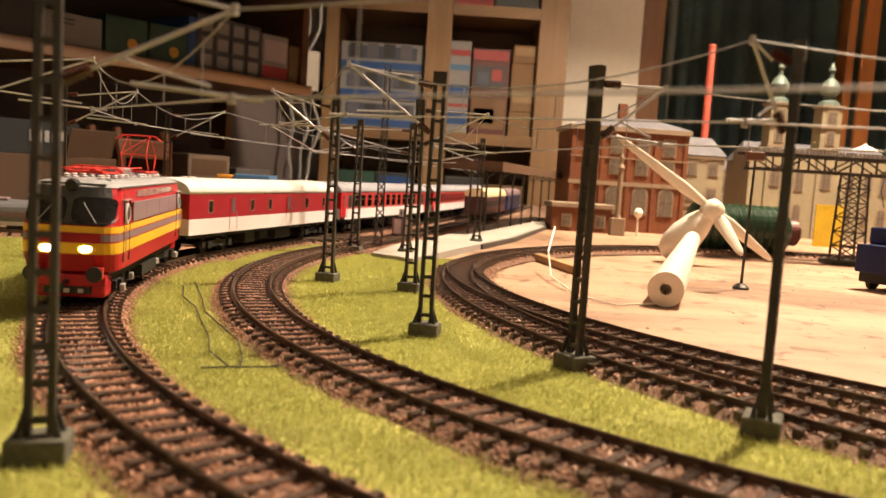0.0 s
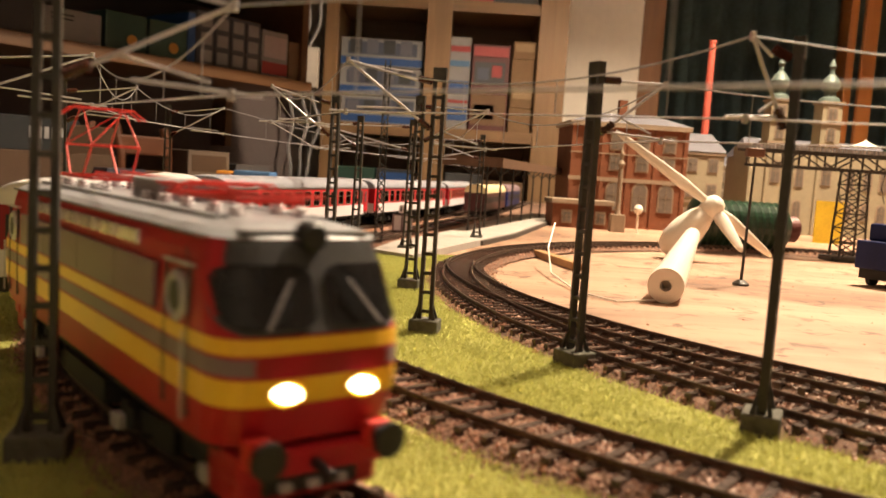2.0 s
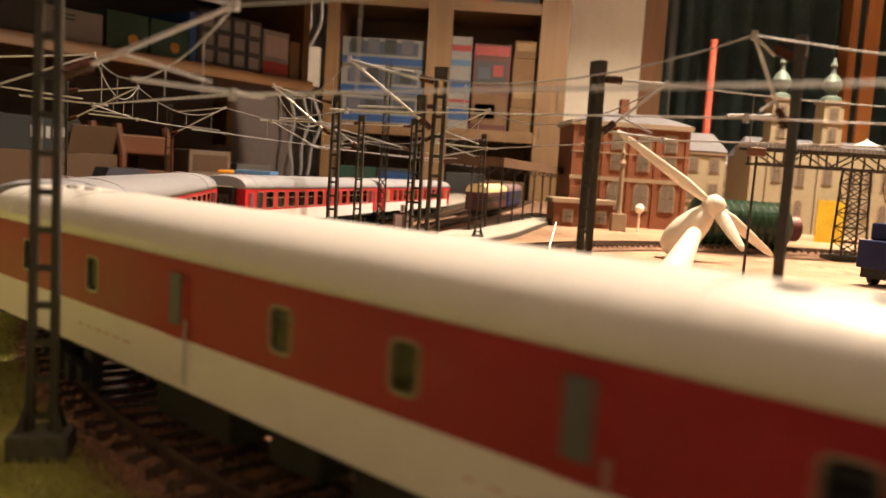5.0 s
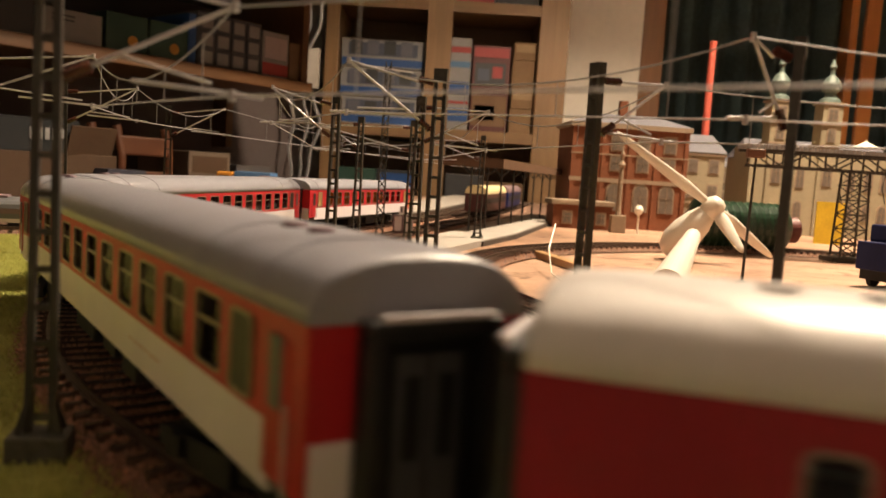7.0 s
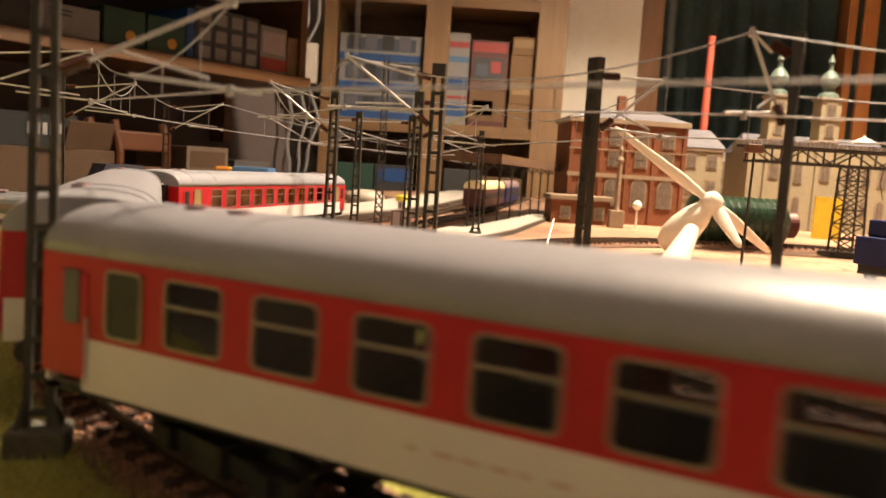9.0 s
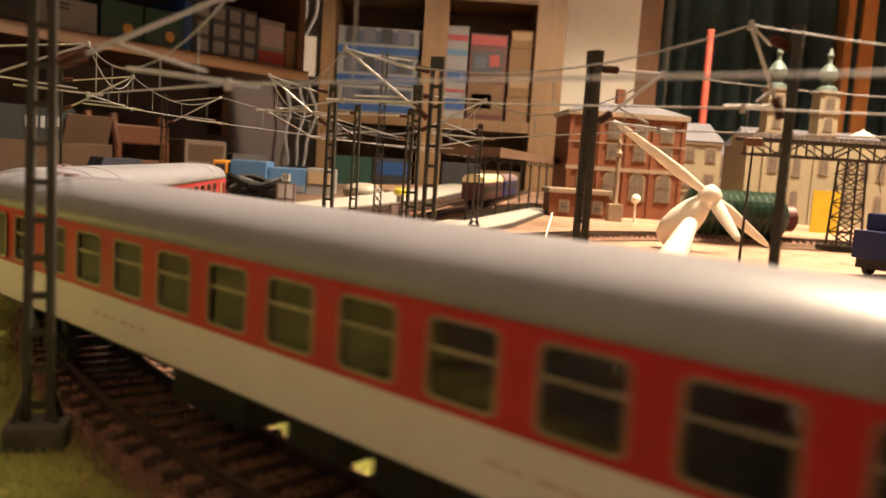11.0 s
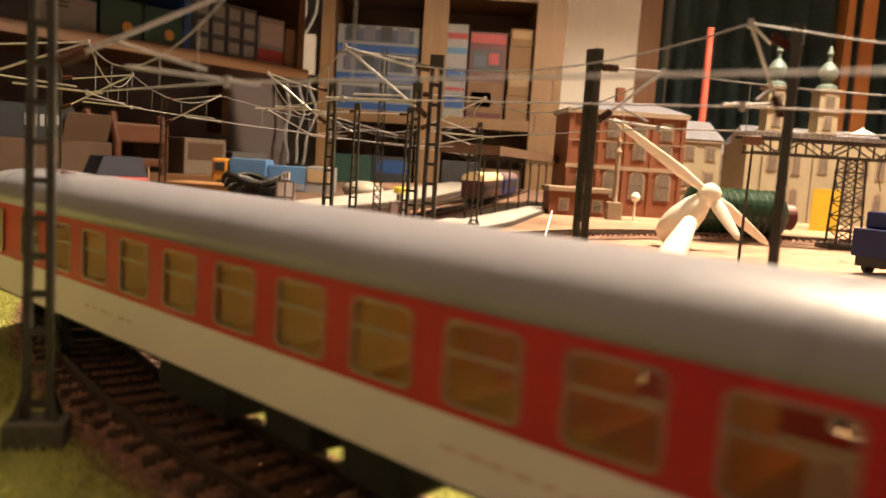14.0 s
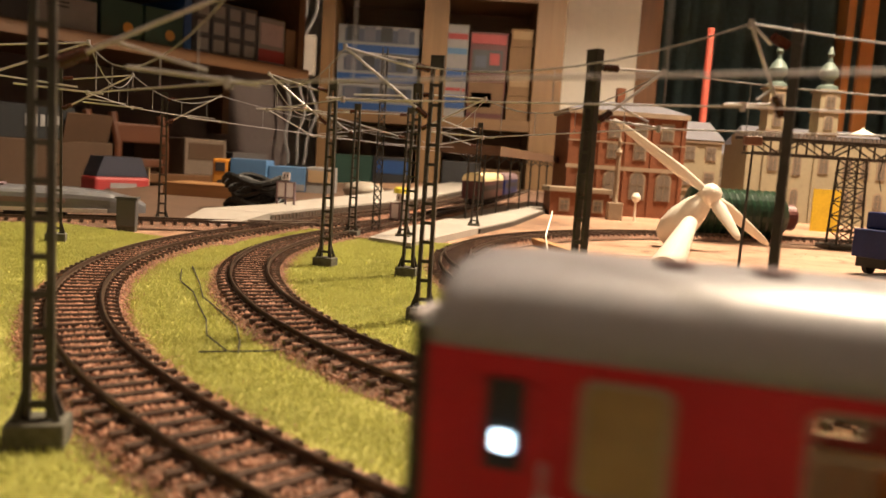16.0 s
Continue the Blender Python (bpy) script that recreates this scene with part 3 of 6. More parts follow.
    for p, q in (((-h - 0.012, 0, 0.007), (-h, 0, 0.010)), ((h, 0, 0.010), (h + 0.006, 0, 0.007))):
        part("coupler", rods((p, q, 0.0011)), UNDER, c)
    inside = boxes((-h + 0.002, h - 0.002, -W + 0.001, W - 0.001, 0.0128, 0.0133), (-h + 0.002, h - 0.002, 0.0052, 0.0058, 0.0133, 0.0150 if lit else 0.0235))
    part("interior", inside, INNER, c)
    # assumed strip, itself unseen, added to make the windows glow amber
    if lit:
        part("added_glow_strip", boxes((-h + 0.015, h - 0.015, -0.004, 0.004, 0.0356, 0.0360)), AMBERGLOW, c, "assumed warm glow strip under the roof, added for amber windows")
    for k in range(len(windows) - 1):
        seats = bmesh.new()
        x = (windows[k] + windows[k + 1]) / 2
        box(seats, x - 0.0012, x + 0.0012, -W + 0.0022, 0.0048, 0.0130, 0.0325)
        box(seats, x - 0.005, x + 0.005, -W + 0.0022, 0.0048, 0.0130, 0.0235)
        part("seat_row", seats, OCHRE if lit else SEATBROWN, c, "ochre compartment seats, amber window glow put into the colour" if lit else "dull brown compartment seats")
    for x in (-0.062, 0.052):
        for k in range(6):
            wd = RND.uniform(0.0015, 0.004)
            bars = bmesh.new()
            box(bars, x + k * 0.0042, x + k * 0.0042 + wd * 0.8, -W - 0.00008, -W, 0.0172, 0.0177)
            part("lettering", bars, FAINT, c, "faint red lettering bar")
    return c, bogie(c, h - 0.042), bogie(c, -h + 0.042)


PITCH = 0.0193
WIN12 = [0.0187 * (k - 5.5) for k in range(12)]
WINX = [PITCH * (k - 5) for k in range(11)]
coach2 = coach("red and cream passenger coach with matt grey roof and dark windows", ROOFGREY, RED, 0.280, WIN12, (-0.1315, 0.1315), 0.0121, 0.0236, 0.0346)
coach3 = coach("red and cream passenger coach with grey roof, third in the train", ROOFGREY, RED, 0.280, WIN12, (-0.1315, 0.1315), 0.0121, 0.0236, 0.0346)
coach4 = coach("last red and cream coach with grey roof, warm lit windows", ROOFGREY, RED, 0.280, WINX, (-0.1315, 0.1315), 0.0123, 0.0236, 0.0346, lit=True)
for c in (coach2, coach3, coach4):
    for x in ((-0.1195, 0.1195) if c is coach4 else (-0.1185, 0.1185)):
        for sg in (-1, 1):
            fr = part("toilet_window", boxes((-0.0042, 0.0042, -0.0003, 0.0001, -0.0057, 0.0057), bevel=0.0003), FROSTED if c is coach4 else BLACK, c[0], "narrow frosted window", m=pose(x, sg * W, 0.0290, 0, 0, 0 if sg < 0 else 180))
            part("frame", ring_frame(0.0090, 0.0120, 0.0005, 0.0002), SILVERFRAME, fr, m=pose(0, -0.0003, 0))
part("tail_lamp", boxes((-0.0008, 0.0008, -0.0006, 0, -0.0010, 0.0010), bevel=0.0003), TAILGLOW, coach4[0], "bluish-white glowing lamp in the end door", m=pose(-0.1315, -W - 0.0005, 0.0276))
# baggage van: few small windows
BWIN = [-0.092, -0.056, 0.012, 0.040, 0.096]
baggage = coach("white-roofed dark red and cream baggage van with few small windows", ROOFWHITE, DARKRED, 0.242, BWIN, (-0.020, 0.068), 0.0052, 0.0254, 0.0326, plain_front=True, full_band=True)
for y in (-0.0098, 0.0098):
    part("end_window", boxes((0, 0.0006, y - 0.002, y + 0.002, 0.0260, 0.0335), bevel=0.0002), BLACK, baggage[0], "dark narrow end window", m=pose(0.1208, 0, 0))
    part("end_lamp", boxes((0, 0.0007, y - 0.0013, y + 0.0013, 0.0242, 0.0246)), REDGLOW, baggage[0], "small glowing red end lamp", m=pose(0.1208, 0, 0))
part("end_shutter", boxes((0, 0.0016, -0.0072, 0.0066, 0.0128, 0.0235), bevel=0.0003), mat("shutter_pink", (0.62, 0.25, 0.2), 0.5), baggage[0], "pale pink end shutter", m=pose(0.1208, 0, 0))

# ---- electric locomotive ----
LH, LW = 0.0800, 0.0171


def plan(hl, hw, nose=0.012, n=12):
    """A loco's plan outline: straight sides, rounded ends."""
    pts = []
    for k in range(n + 1):
        a = -math.pi / 2 + math.pi * k / n
        c, s = math.cos(a), math.sin(a)
        pts.append((hl - nose + nose * abs(c) ** 0.62, hw * math.copysign(abs(s) ** 0.42, s)))
    return pts + [(-x, -y) for x, y in pts]


def band(name, levels, material, parent, label="", cap=True, smooth=False):
    """A band of the loco's shell through levels of (z, half length, half width)."""
    return part(name, loft([[Vector((x, y, z)) for x, y in plan(hl, hw)] for z, hl, hw in levels], True, cap), material, parent, label, smooth=smooth)


loco = thing("electric_locomotive", "red electric locomotive with yellow and grey stripes and grey roof", "locomotive", group="")
band("skirt", [(0.0105, LH - 0.006, LW - 0.0035), (0.0122, LH - 0.003, LW - 0.0006), (0.0188, LH - 0.0006, LW)], LOCORED, loco)
band("lower_yellow_stripe", [(0.0188, LH - 0.0006, LW + 0.0001), (0.0230, LH, LW + 0.0001)], YELLOW, loco, "broad yellow stripe round the body")
band("red_stripe", [(0.0230, LH, LW), (0.0236, LH, LW)], LOCORED, loco)
band("grey_stripe", [(0.0236, LH, LW + 0.0001), (0.0262, LH - 0.0002, LW + 0.0001)], LOCOGREY, loco, "grey stripe between the yellow ones")
band("red_stripe", [(0.0262, LH - 0.0002, LW), (0.0267, LH - 0.0003, LW)], LOCORED, loco)
band("upper_yellow_stripe", [(0.0267, LH - 0.0003, LW + 0.0001), (0.0291, LH - 0.0006, LW + 0.0001)], YELLOW, loco, "narrow yellow stripe round the body")
band("upper_body", [(0.0291, LH - 0.0008, LW), (0.0320, LH - 0.0024, LW - 0.0002), (0.0410, LH - 0.0062, LW - 0.0010), (0.0435, LH - 0.0072, LW - 0.0016)], LOCORED, loco)
band("roof", [(0.0435, LH - 0.0070, LW - 0.0012), (0.0447, LH - 0.0085, LW - 0.0030), (0.0456, LH - 0.012, LW - 0.0065), (0.0460, LH - 0.015, LW - 0.010)], LOCOROOF, loco, "light grey roof")
# pale mottled colour paints bright reflections on the dark upper windows
WINGLASS = mat("roof_window_reflection", (0.72, 0.62, 0.62), 0.12, 0.6, scale=160, vary=0.7)
for sg in (-1, 1):
    rot = 0 if sg < 0 else 180
    sd = pose(0, sg * (LW - 0.0004), 0, 0, 0, rot)
    part("side_panel", boxes((-0.0517, 0.0517, -0.0009, 0.0, 0.0298, 0.0376), bevel=0.0002), LOCOGREY, loco, "plain brown-grey side panel", m=sd)
    for x in (-0.026, 0.004, 0.03):
        part("panel_joint", boxes((x, x + 0.0002, -0.00095, -0.0008, 0.0299, 0.0375)), LOCODARK, loco, m=sd)
    for k in range(6):
        part("roof_window", boxes((-0.0063, 0.0063, -0.0006, 0.0006, 0.0392, 0.0420), bevel=0.0003), WINGLASS, loco, "upper window with bright reflections put into its colour", m=pose(0.0136 * (k - 2.5), sg * (LW - 0.0010), 0, 0, 0, rot))
    for e in (-1, 1):
        pm = pose(e * 0.0615, sg * (LW - 0.0002), 0.0335, 90 if sg < 0 else -90, 0, 0)
        part("porthole_rim", lathe([(0.0040, -0.0006), (0.0042, 0.0005), (0.0033, 0.0010), (0.0024, 0.0005)], 24), TUBE, loco, "round metal porthole rim", m=pm)
        part("porthole_glass", lathe([(0.0025, -0.0002), (0.0025, 0.0008)], 24), BLACK, loco, m=pm)
        for x in (-0.005, 0.005):
            part("door_seam", boxes((-0.0001, 0.0001, -0.0006, 0, 0.0150, 0.0385)), LOCODARK, loco, m=pose(e * 0.0615 + x, sg * (LW - 0.0003), 0, 0, 0, rot))
        part("door_gutter", boxes((-0.0058, 0.0058, -0.0012, 0, 0.0387, 0.0391)), TUBE, loco, m=pose(e * 0.0615, sg * (LW - 0.0006), 0, 0, 0, rot))
        part("grab_rail", rods(((0, -0.0012, 0.015), (0, -0.0012, 0.029), 0.0002)), TUBE, loco, m=pose(e * 0.0675, sg * LW, 0, 0, 0, rot))
    part("gutter", boxes((-0.068, 0.068, -0.0004, 0.0006, 0.0433, 0.0438)), LOCODARK, loco, m=pose(0, sg * (LW - 0.0013), 0, 0, 0, rot))
# cab fronts: dark surround with two large rounded panes, brow, lamps, buffers
CABGLASS = mat("cab_glass", (0.02, 0.02, 0.022), 0.08, scale=200, vary=0.3, bump=0.0, coat=0.3)


def nose_y(y, z):
    """How far the shell's nose reaches at a sideways place y and height z."""
    f = (z - 0.0291) / 0.0144
    hl, hw = LH - 0.0008 - 0.0064 * max(0, min(1, f)), LW - 0.0016 * max(0, min(1, f))
    s = min(1.0, (abs(y) / hw) ** (1 / 0.42))
    c = math.sqrt(max(0.0, 1 - s * s))
    return hl - 0.012 + 0.012 * c ** 0.62


def nose_patch(y0, y1, z0, z1, lift, rad, n=14):
    """A rounded patch that follows the nose, from y0 to y1 and z0 to z1."""
    bm = bmesh.new()
    rows = []
    for j in range(n + 1):
        z = z0 + (z1 - z0) * j / n
        e = min(z - z0, z1 - z)
        inset = rad - math.sqrt(max(0.0, rad * rad - max(0.0, rad - e) ** 2)) if e < rad else 0.0
        a, b = y0 + inset, y1 - inset
        rows.append([bm.verts.new((nose_y(a + (b - a) * i / n, z) + lift, a + (b - a) * i / n, z)) for i in range(n + 1)])
    for p, q in zip(rows[:-1], rows[1:]):
        for i in range(n):
            bm.faces.new((p[i], p[i + 1], q[i + 1], q[i]))
    bmesh.ops.solidify(bm, geom=bm.faces[:], thickness=0.0006)
    return bm


for e in (0, 180):
    rm = pose(0, 0, 0, 0, 0, e)
    part("cab_surround", nose_patch(-0.0163, 0.0163, 0.0296, 0.0434, 0.0003, 0.0032), LOCODARK, loco, "dark grey windscreen surround", m=rm)
    for a, b in ((-0.0158, -0.0010), (0.0010, 0.0158)):
        part("windscreen", nose_patch(a, b, 0.0304, 0.0398, 0.0007, 0.0026), CABGLASS, loco, "black glossy windscreen", m=rm)
        yc = (a + b) / 2
        part("wiper", rods(((nose_y(yc, 0.0304) + 0.0014, yc * 1.2, 0.0306), (nose_y(yc * 0.6, 0.0375) + 0.0014, yc * 0.6, 0.0377), 0.00016)), TUBE, loco, m=rm)
    part("nose_panel", nose_patch(-0.0118, 0.0118, 0.0232, 0.0266, 0.0010, 0.0012), LOCORED, loco, "red nose panel between the yellow stripes", m=rm)
    oval = Matrix.Diagonal((1.0, 1.75, 1.0, 1.0))
    for y in (-0.0068, 0.0068):
        part("headlight", lathe([(0.00125, 0), (0.00125, 0.0012), (0.0009, 0.0017)], 20), HEADLIGHT if e == 0 else WHITEPLASTIC, loco, "glowing warm-white headlight" if e == 0 else "unlit headlight", m=rm @ pose(LH - 0.0005, y, 0.0208, 0, 90, 0) @ oval)
        part("headlight_rim", lathe([(0.0020, 0), (0.0020, 0.0011), (0.0015, 0.0012), (0.0015, 0.0002)], 16), YELLOW, loco, m=rm @ pose(LH - 0.0007, y, 0.0208, 0, 90, 0) @ oval)
        part("buffer", rods(((0, 0, 0), (0.0055, 0, 0), 0.0014), ((0.0055, 0, 0), (0.0065, 0, 0), 0.0029), n=16), BLACK, loco, m=rm @ pose(LH - 0.003, y * 1.58, 0.0118))
        part("buffer_housing", boxes((-0.0005, 0.002, -0.0022, 0.0022, -0.0022, 0.0022), bevel=0.0003), PANTO, loco, m=rm @ pose(LH - 0.002, y * 1.58, 0.0118))
    part("buffer_beam", boxes((LH - 0.008, LH - 0.002, -0.0135, 0.0135, 0.0065, 0.0110), bevel=0.0006), LOCORED, loco, m=rm)
    part("apron", boxes((LH - 0.014, LH - 0.0035, -0.0132, 0.0132, 0.0022, 0.0105), bevel=0.0012), LOCORED, loco, "red apron under the buffer beam", m=rm)
    part("coupler_pocket", boxes((LH - 0.0040, LH - 0.0026, -0.0085, 0.0085, 0.0036, 0.0078), bevel=0.0004), BLACK, loco, "dark coupler pocket", m=rm)
    for y in (-0.0050, 0.0, 0.0050):
        part("step_bracket", boxes((LH - 0.0027, LH - 0.0018, y - 0.0010, y + 0.0010, 0.0042, 0.0056)), TUBE, loco, m=rm)
    part("coupling_hook", rods(((LH - 0.003, 0, 0.0085), (LH + 0.004, 0, 0.0078), 0.0009)), BLACK, loco, m=rm)
    part("roof_lamp", lathe([(0.0024, 0), (0.0024, 0.003), (0.0018, 0.0036)], 16), BLACK, loco, "dark round roof headlamp", m=rm @ pose(LH - 0.0085, 0, 0.0440, 0, 90, 0))
    part("brow", boxes((LH - 0.018, LH - 0.0078, -0.0115, 0.0115, 0.0438, 0.0448), bevel=0.0004), LOCODARK, loco, m=rm)
part("underframe", boxes((-0.070, 0.070, -0.013, 0.013, 0.0080, 0.0115), (-0.016, 0.016, -0.0145, 0.0145, 0.003, 0.008)), UNDER, loco)
# roof gear
part("roof_walk", boxes((-0.060, 0.060, -0.0105, -0.0085, 0.0455, 0.0463), (-0.060, 0.060, 0.0085, 0.0105, 0.0455, 0.0463)), LOCOROOF, loco)
part("resistor_box", boxes((0.002, 0.019, -0.0055, 0.0055, 0.0456, 0.0505), bevel=0.0004), LOCOROOF, loco, "grey louvred box on the roof")
for k in range(6):
    part("louvre", boxes((0.0017, 0.0193, -0.0058, 0.0058, 0.0464 + 0.0006 * k, 0.0467 + 0.0006 * k)), LOCOGREY, loco)
for x in (-0.058, -0.049, -0.036, -0.024, -0.016, 0.014, 0.024, 0.036, 0.049, 0.058):
    for y in (-0.0062, 0.0062):
        part("insulator", lathe([(0.0013, 0), (0.0018, 0.0005), (0.0011, 0.0009), (0.0017, 0.0014), (0.001, 0.0018), (0.0015, 0.0023), (0.0008, 0.0027)], 12), CREAM, loco, m=pose(x, y, 0.0452))
part("roof_conductor", rods(((-0.034, -0.0035, 0.0500), (0.024, -0.0045, 0.0500), 0.0004), ((0.024, -0.0045, 0.05), (0.034, -0.0062, 0.0486), 0.0004), ((-0.034, 0.003, 0.0505), (0.02, 0.004, 0.0500), 0.0004)), PANTO, loco, "red roof conductor bar")


def pantograph(x, raised):
    p = part("pantograph", boxes((-0.016, 0.016, -0.0068, -0.0058, 0.0482, 0.0490), (-0.016, 0.016, 0.0058, 0.0068, 0.0482, 0.0490), (-0.016, -0.0148, -0.0068, 0.0068, 0.0482, 0.049), (0.0148, 0.016, -0.0068, 0.0068, 0.0482, 0.049)), PANTO, loco,
             "raised red pantograph" if raised else "folded red pantograph", m=pose(x, 0, 0))
    ztop = 0.0668 if raised else 0.0510
    zmid = 0.0570 if raised else 0.0500
    xk = 0.0125 if raised else 0.024
    for sx in (-1, 1):
        segs = []
        for y in (-0.0062, 0.0062):
            segs.append(((sx * 0.006, y, 0.0488), (sx * xk, y * 0.95, zmid), 0.00030))
            segs.append(((sx * xk, y * 0.95, zmid), (sx * 0.0016, y * 0.85, ztop - 0.0006), 0.00022))
        segs.append(((sx * xk, -0.006, zmid), (sx * xk, 0.006, zmid), 0.00028))
        segs.append(((sx * xk, -0.006, zmid), (sx * 0.0016, 0.005, ztop - 0.0006), 0.00016))
        for sgm in segs:
            part("pantograph_arm", rods(sgm, n=6), PANTO, p)
    for sx in (-1, 1):
        hx = sx * 0.0022
        part("pan_head", polyrod([Vector((hx, y, z)) for y, z in ((-0.0108, ztop - 0.0024), (-0.0075, ztop), (0.0075, ztop), (0.0108, ztop - 0.0024))], 0.0003), PANTO, p)
    return p


pantograph(0.042, False)
pantograph(-0.042, True)
loco_bogies = (loco, bogie(loco, 0.047, 0.034), bogie(loco, -0.047, 0.034))
for b in loco_bogies[1:]:
    for x, y in product((-0.017, 0.017), (-0.0145, 0.0145)):
        part("axle_box", boxes((x - 0.0020, x + 0.0020, y - 0.001, y + 0.001, 0.003, 0.0060), bevel=0.0004), TUBE, b, "bright metal axle box")

# thing and bogies, distance of its middle behind the locomotive's, half the distance of the pivots
TRAIN = [(loco_bogies, 0.0, 0.047), (baggage, 0.215, 0.079), (coach2, 0.490, 0.098), (coach3, 0.789, 0.098), (coach4, 1.082, 0.098)]

# ---- overhead line ----
MH = 0.102


def lattice(h, w0, w1, step):
    """A mast of two channels with ladder rungs, tapering upward; broad side along x."""
    bm = bmesh.new()
    for sg in (-1, 1):
        v = box(bm, -0.0007, 0.0007, -0.0011, 0.0011, 0, h)
        for q in v:
            k = q.co.z / h
            q.co.x += sg * (w0 * (1 - k) + w1 * k)
    z = 0.004
    while z < h - 0.006:
        k = z / h
        w = w0 * (1 - k) + w1 * k
        for y in (-0.0010, 0.0007):
            box(bm, -w, w, y, y + 0.0003, z, z + 0.0012)
        z += step
    box(bm, -w1 - 0.0008, w1 + 0.0008, -0.0014, 0.0014, h - 0.005, h)
    return bm


def mast(x, y, label, yaw=0.0, h=MH, lean=0.0, w0=0.0026, w1=0.0016, foot=0.0056, group="catenary masts"):
    t = thing("catenary_mast", label, "mast", pose(x, y, 0), group=group)
    part("foot", boxes((-foot, foot, -foot * 0.85, foot * 0.85, -0.001, 0.0075), bevel=0.0006), CONCRETE, t, "grey concrete foot", m=pose(0, 0, 0, 0, 0, yaw))
    part("shaft", lattice(h, w0, w1, 0.0078), MAST, t, m=pose(0, 0, 0.006, 0, lean, yaw) @ Matrix.Scale((h - 0.006) / h, 4, (0, 0, 1)))
    gus = bmesh.new()
    for sx in (-1, 1):
        for sy in (-1, 1):
            rod(gus, (sx * (w0 + 0.0016), sy * 0.0022, 0.0072), (sx * w0, sy * 0.001, 0.0145), 0.0009, 0.0003, n=4)
    part("gusset", gus, MAST, t, m=pose(0, 0, 0, 0, 0, yaw))
    return t


def arm(t, dx, dy, ztop=0.0955, zlow=0.0765, zmast=0.079, steady=0.028):
    """A cantilever from a mast: stay, diagonal, steady arm, insulators. dx, dy: to the tip."""
    d = Vector((dx, dy, 0))
    u = d.normalized()
    o = Vector((0, 0, 0)) + u * 0.0025
    top_m, low_m = o + Vector((0, 0, MH - 0.0055)), o + Vector((0, 0, zmast))
    tip, low = d + Vector((0, 0, ztop)), d + Vector((0, 0, zlow))
    a = part("cantilever", rods((top_m + u * 0.006, tip, 0.00042), (low_m + (tip - low_m).normalized() * 0.006, tip, 0.0005), (low_m.lerp(tip, 0.32), low - u * 0.004 + Vector((0, 0, 0.002)), 0.00035),
                          (low - u * min(steady, d.length - 0.004) + Vector((0, 0, 0.0015)), low + u * 0.006, 0.00042), n=8), TUBE, t, "bright metal cantilever tubes")
    for p, q in ((top_m, tip), (low_m, tip)):
        e = (q - p).normalized()
        ins = bmesh.new()
        for k in range(5):
            rod(ins, p + e * (0.0006 + 0.0011 * k), p + e * (0.0012 + 0.0011 * k), 0.0011, 0.0014, n=10)
            rod(ins, p + e * (0.0012 + 0.0011 * k), p + e * (0.0017 + 0.0011 * k), 0.0007, n=8)
        part("insulator", ins, INSUL, a, "dark brown ribbed insulator")
    for p in (tip, low):
        part("clamp", rods((p - Vector((0, 0, 0.0011)), p + Vector((0, 0, 0.0011)), 0.0008)), TUBE, a)
    base = t.matrix_basis.translation
    return base + tip, base + low


def span(a, b, group, droppers=4, sag=0.010):
    """The wires from one pair of tips (messenger, contact) to the next."""
    w = thing("overhead_wire", "thin metal contact wire hung from a sagging carrier wire", "wire", group=group)
    n = 12
    top = []
    for i in range(n + 1):
        k = i / n
        p = a[0].lerp(b[0], k)
        p.z -= sag * 4 * k * (1 - k)
        top.append(p)
    part("carrier_wire", polyrod(top, 0.00024), WIRE, w)
    part("contact_wire", polyrod([a[1], b[1]], 0.00026), TUBE, w)
    for j in range(droppers):
        k = (j + 0.6) / (droppers + 0.2)
        i = min(n - 1, int(k * n))
        p = top[i].lerp(top[i + 1], k * n - i)
        part("dropper", rods((p, a[1].lerp(b[1], k), 0.00016), n=5), WIRE, w)
    return w

mA = mast(-0.077, 0.155, "dark olive lattice catenary mast beside the running line", yaw=14, w0=0.0022, w1=0.0016)
mB = mast(-0.062, 0.438, "dark lattice catenary mast on grass between the curves", yaw=-15)
mB2 = mast(-0.067, 0.607, "dark lattice catenary mast beside the platform ramp", yaw=-10)
mC = mast(-0.005, 0.305, "dark lattice catenary mast with mossy concrete foot on grass", yaw=-10, w0=0.0022, w1=0.0017)
mD = mast(0.046, 0.265, "dark lattice catenary mast beside the double track", yaw=-60, w0=0.0024, w1=0.0018)
mE = mast(0.085, 0.204, "dark lattice catenary mast seen edge-on, grassy foot", yaw=64, w0=0.0030, w1=0.0027)
mG = mast(-0.016, 0.419, "dark lattice catenary mast on the grass strip", yaw=-15)
mG2 = mast(-0.028, 0.611, "dark lattice catenary mast at the platform edge", yaw=-10)
mE2 = mast(-0.224, 0.469, "dark lattice catenary mast outside the curve", yaw=20)
mH = mast(-0.215, 0.620, "dark lattice catenary mast by the relay cabinet", yaw=20)
mJ = mast(-0.205, 0.325, "dark lattice catenary mast at the outer edge of the curve", yaw=20)
mI = mast(0.031, 0.763, "dark lattice catenary mast on the platform", yaw=-10)

# cantilevers over the lines
tA = arm(mA, 0.034, 0.004, ztop=0.0925, zlow=0.0755, zmast=0.0765, steady=0.019)
tE2 = arm(mE2, 0.042, 0.002, ztop=0.101, zlow=0.0825)
tH = arm(mH, 0.046, -0.014, ztop=0.101, zlow=0.0820)
tJ = arm(mJ, 0.055, 0.015, ztop=0.1025, zlow=0.0820)
tC = arm(mC, -0.033, -0.012, ztop=0.1013, zlow=0.0830)
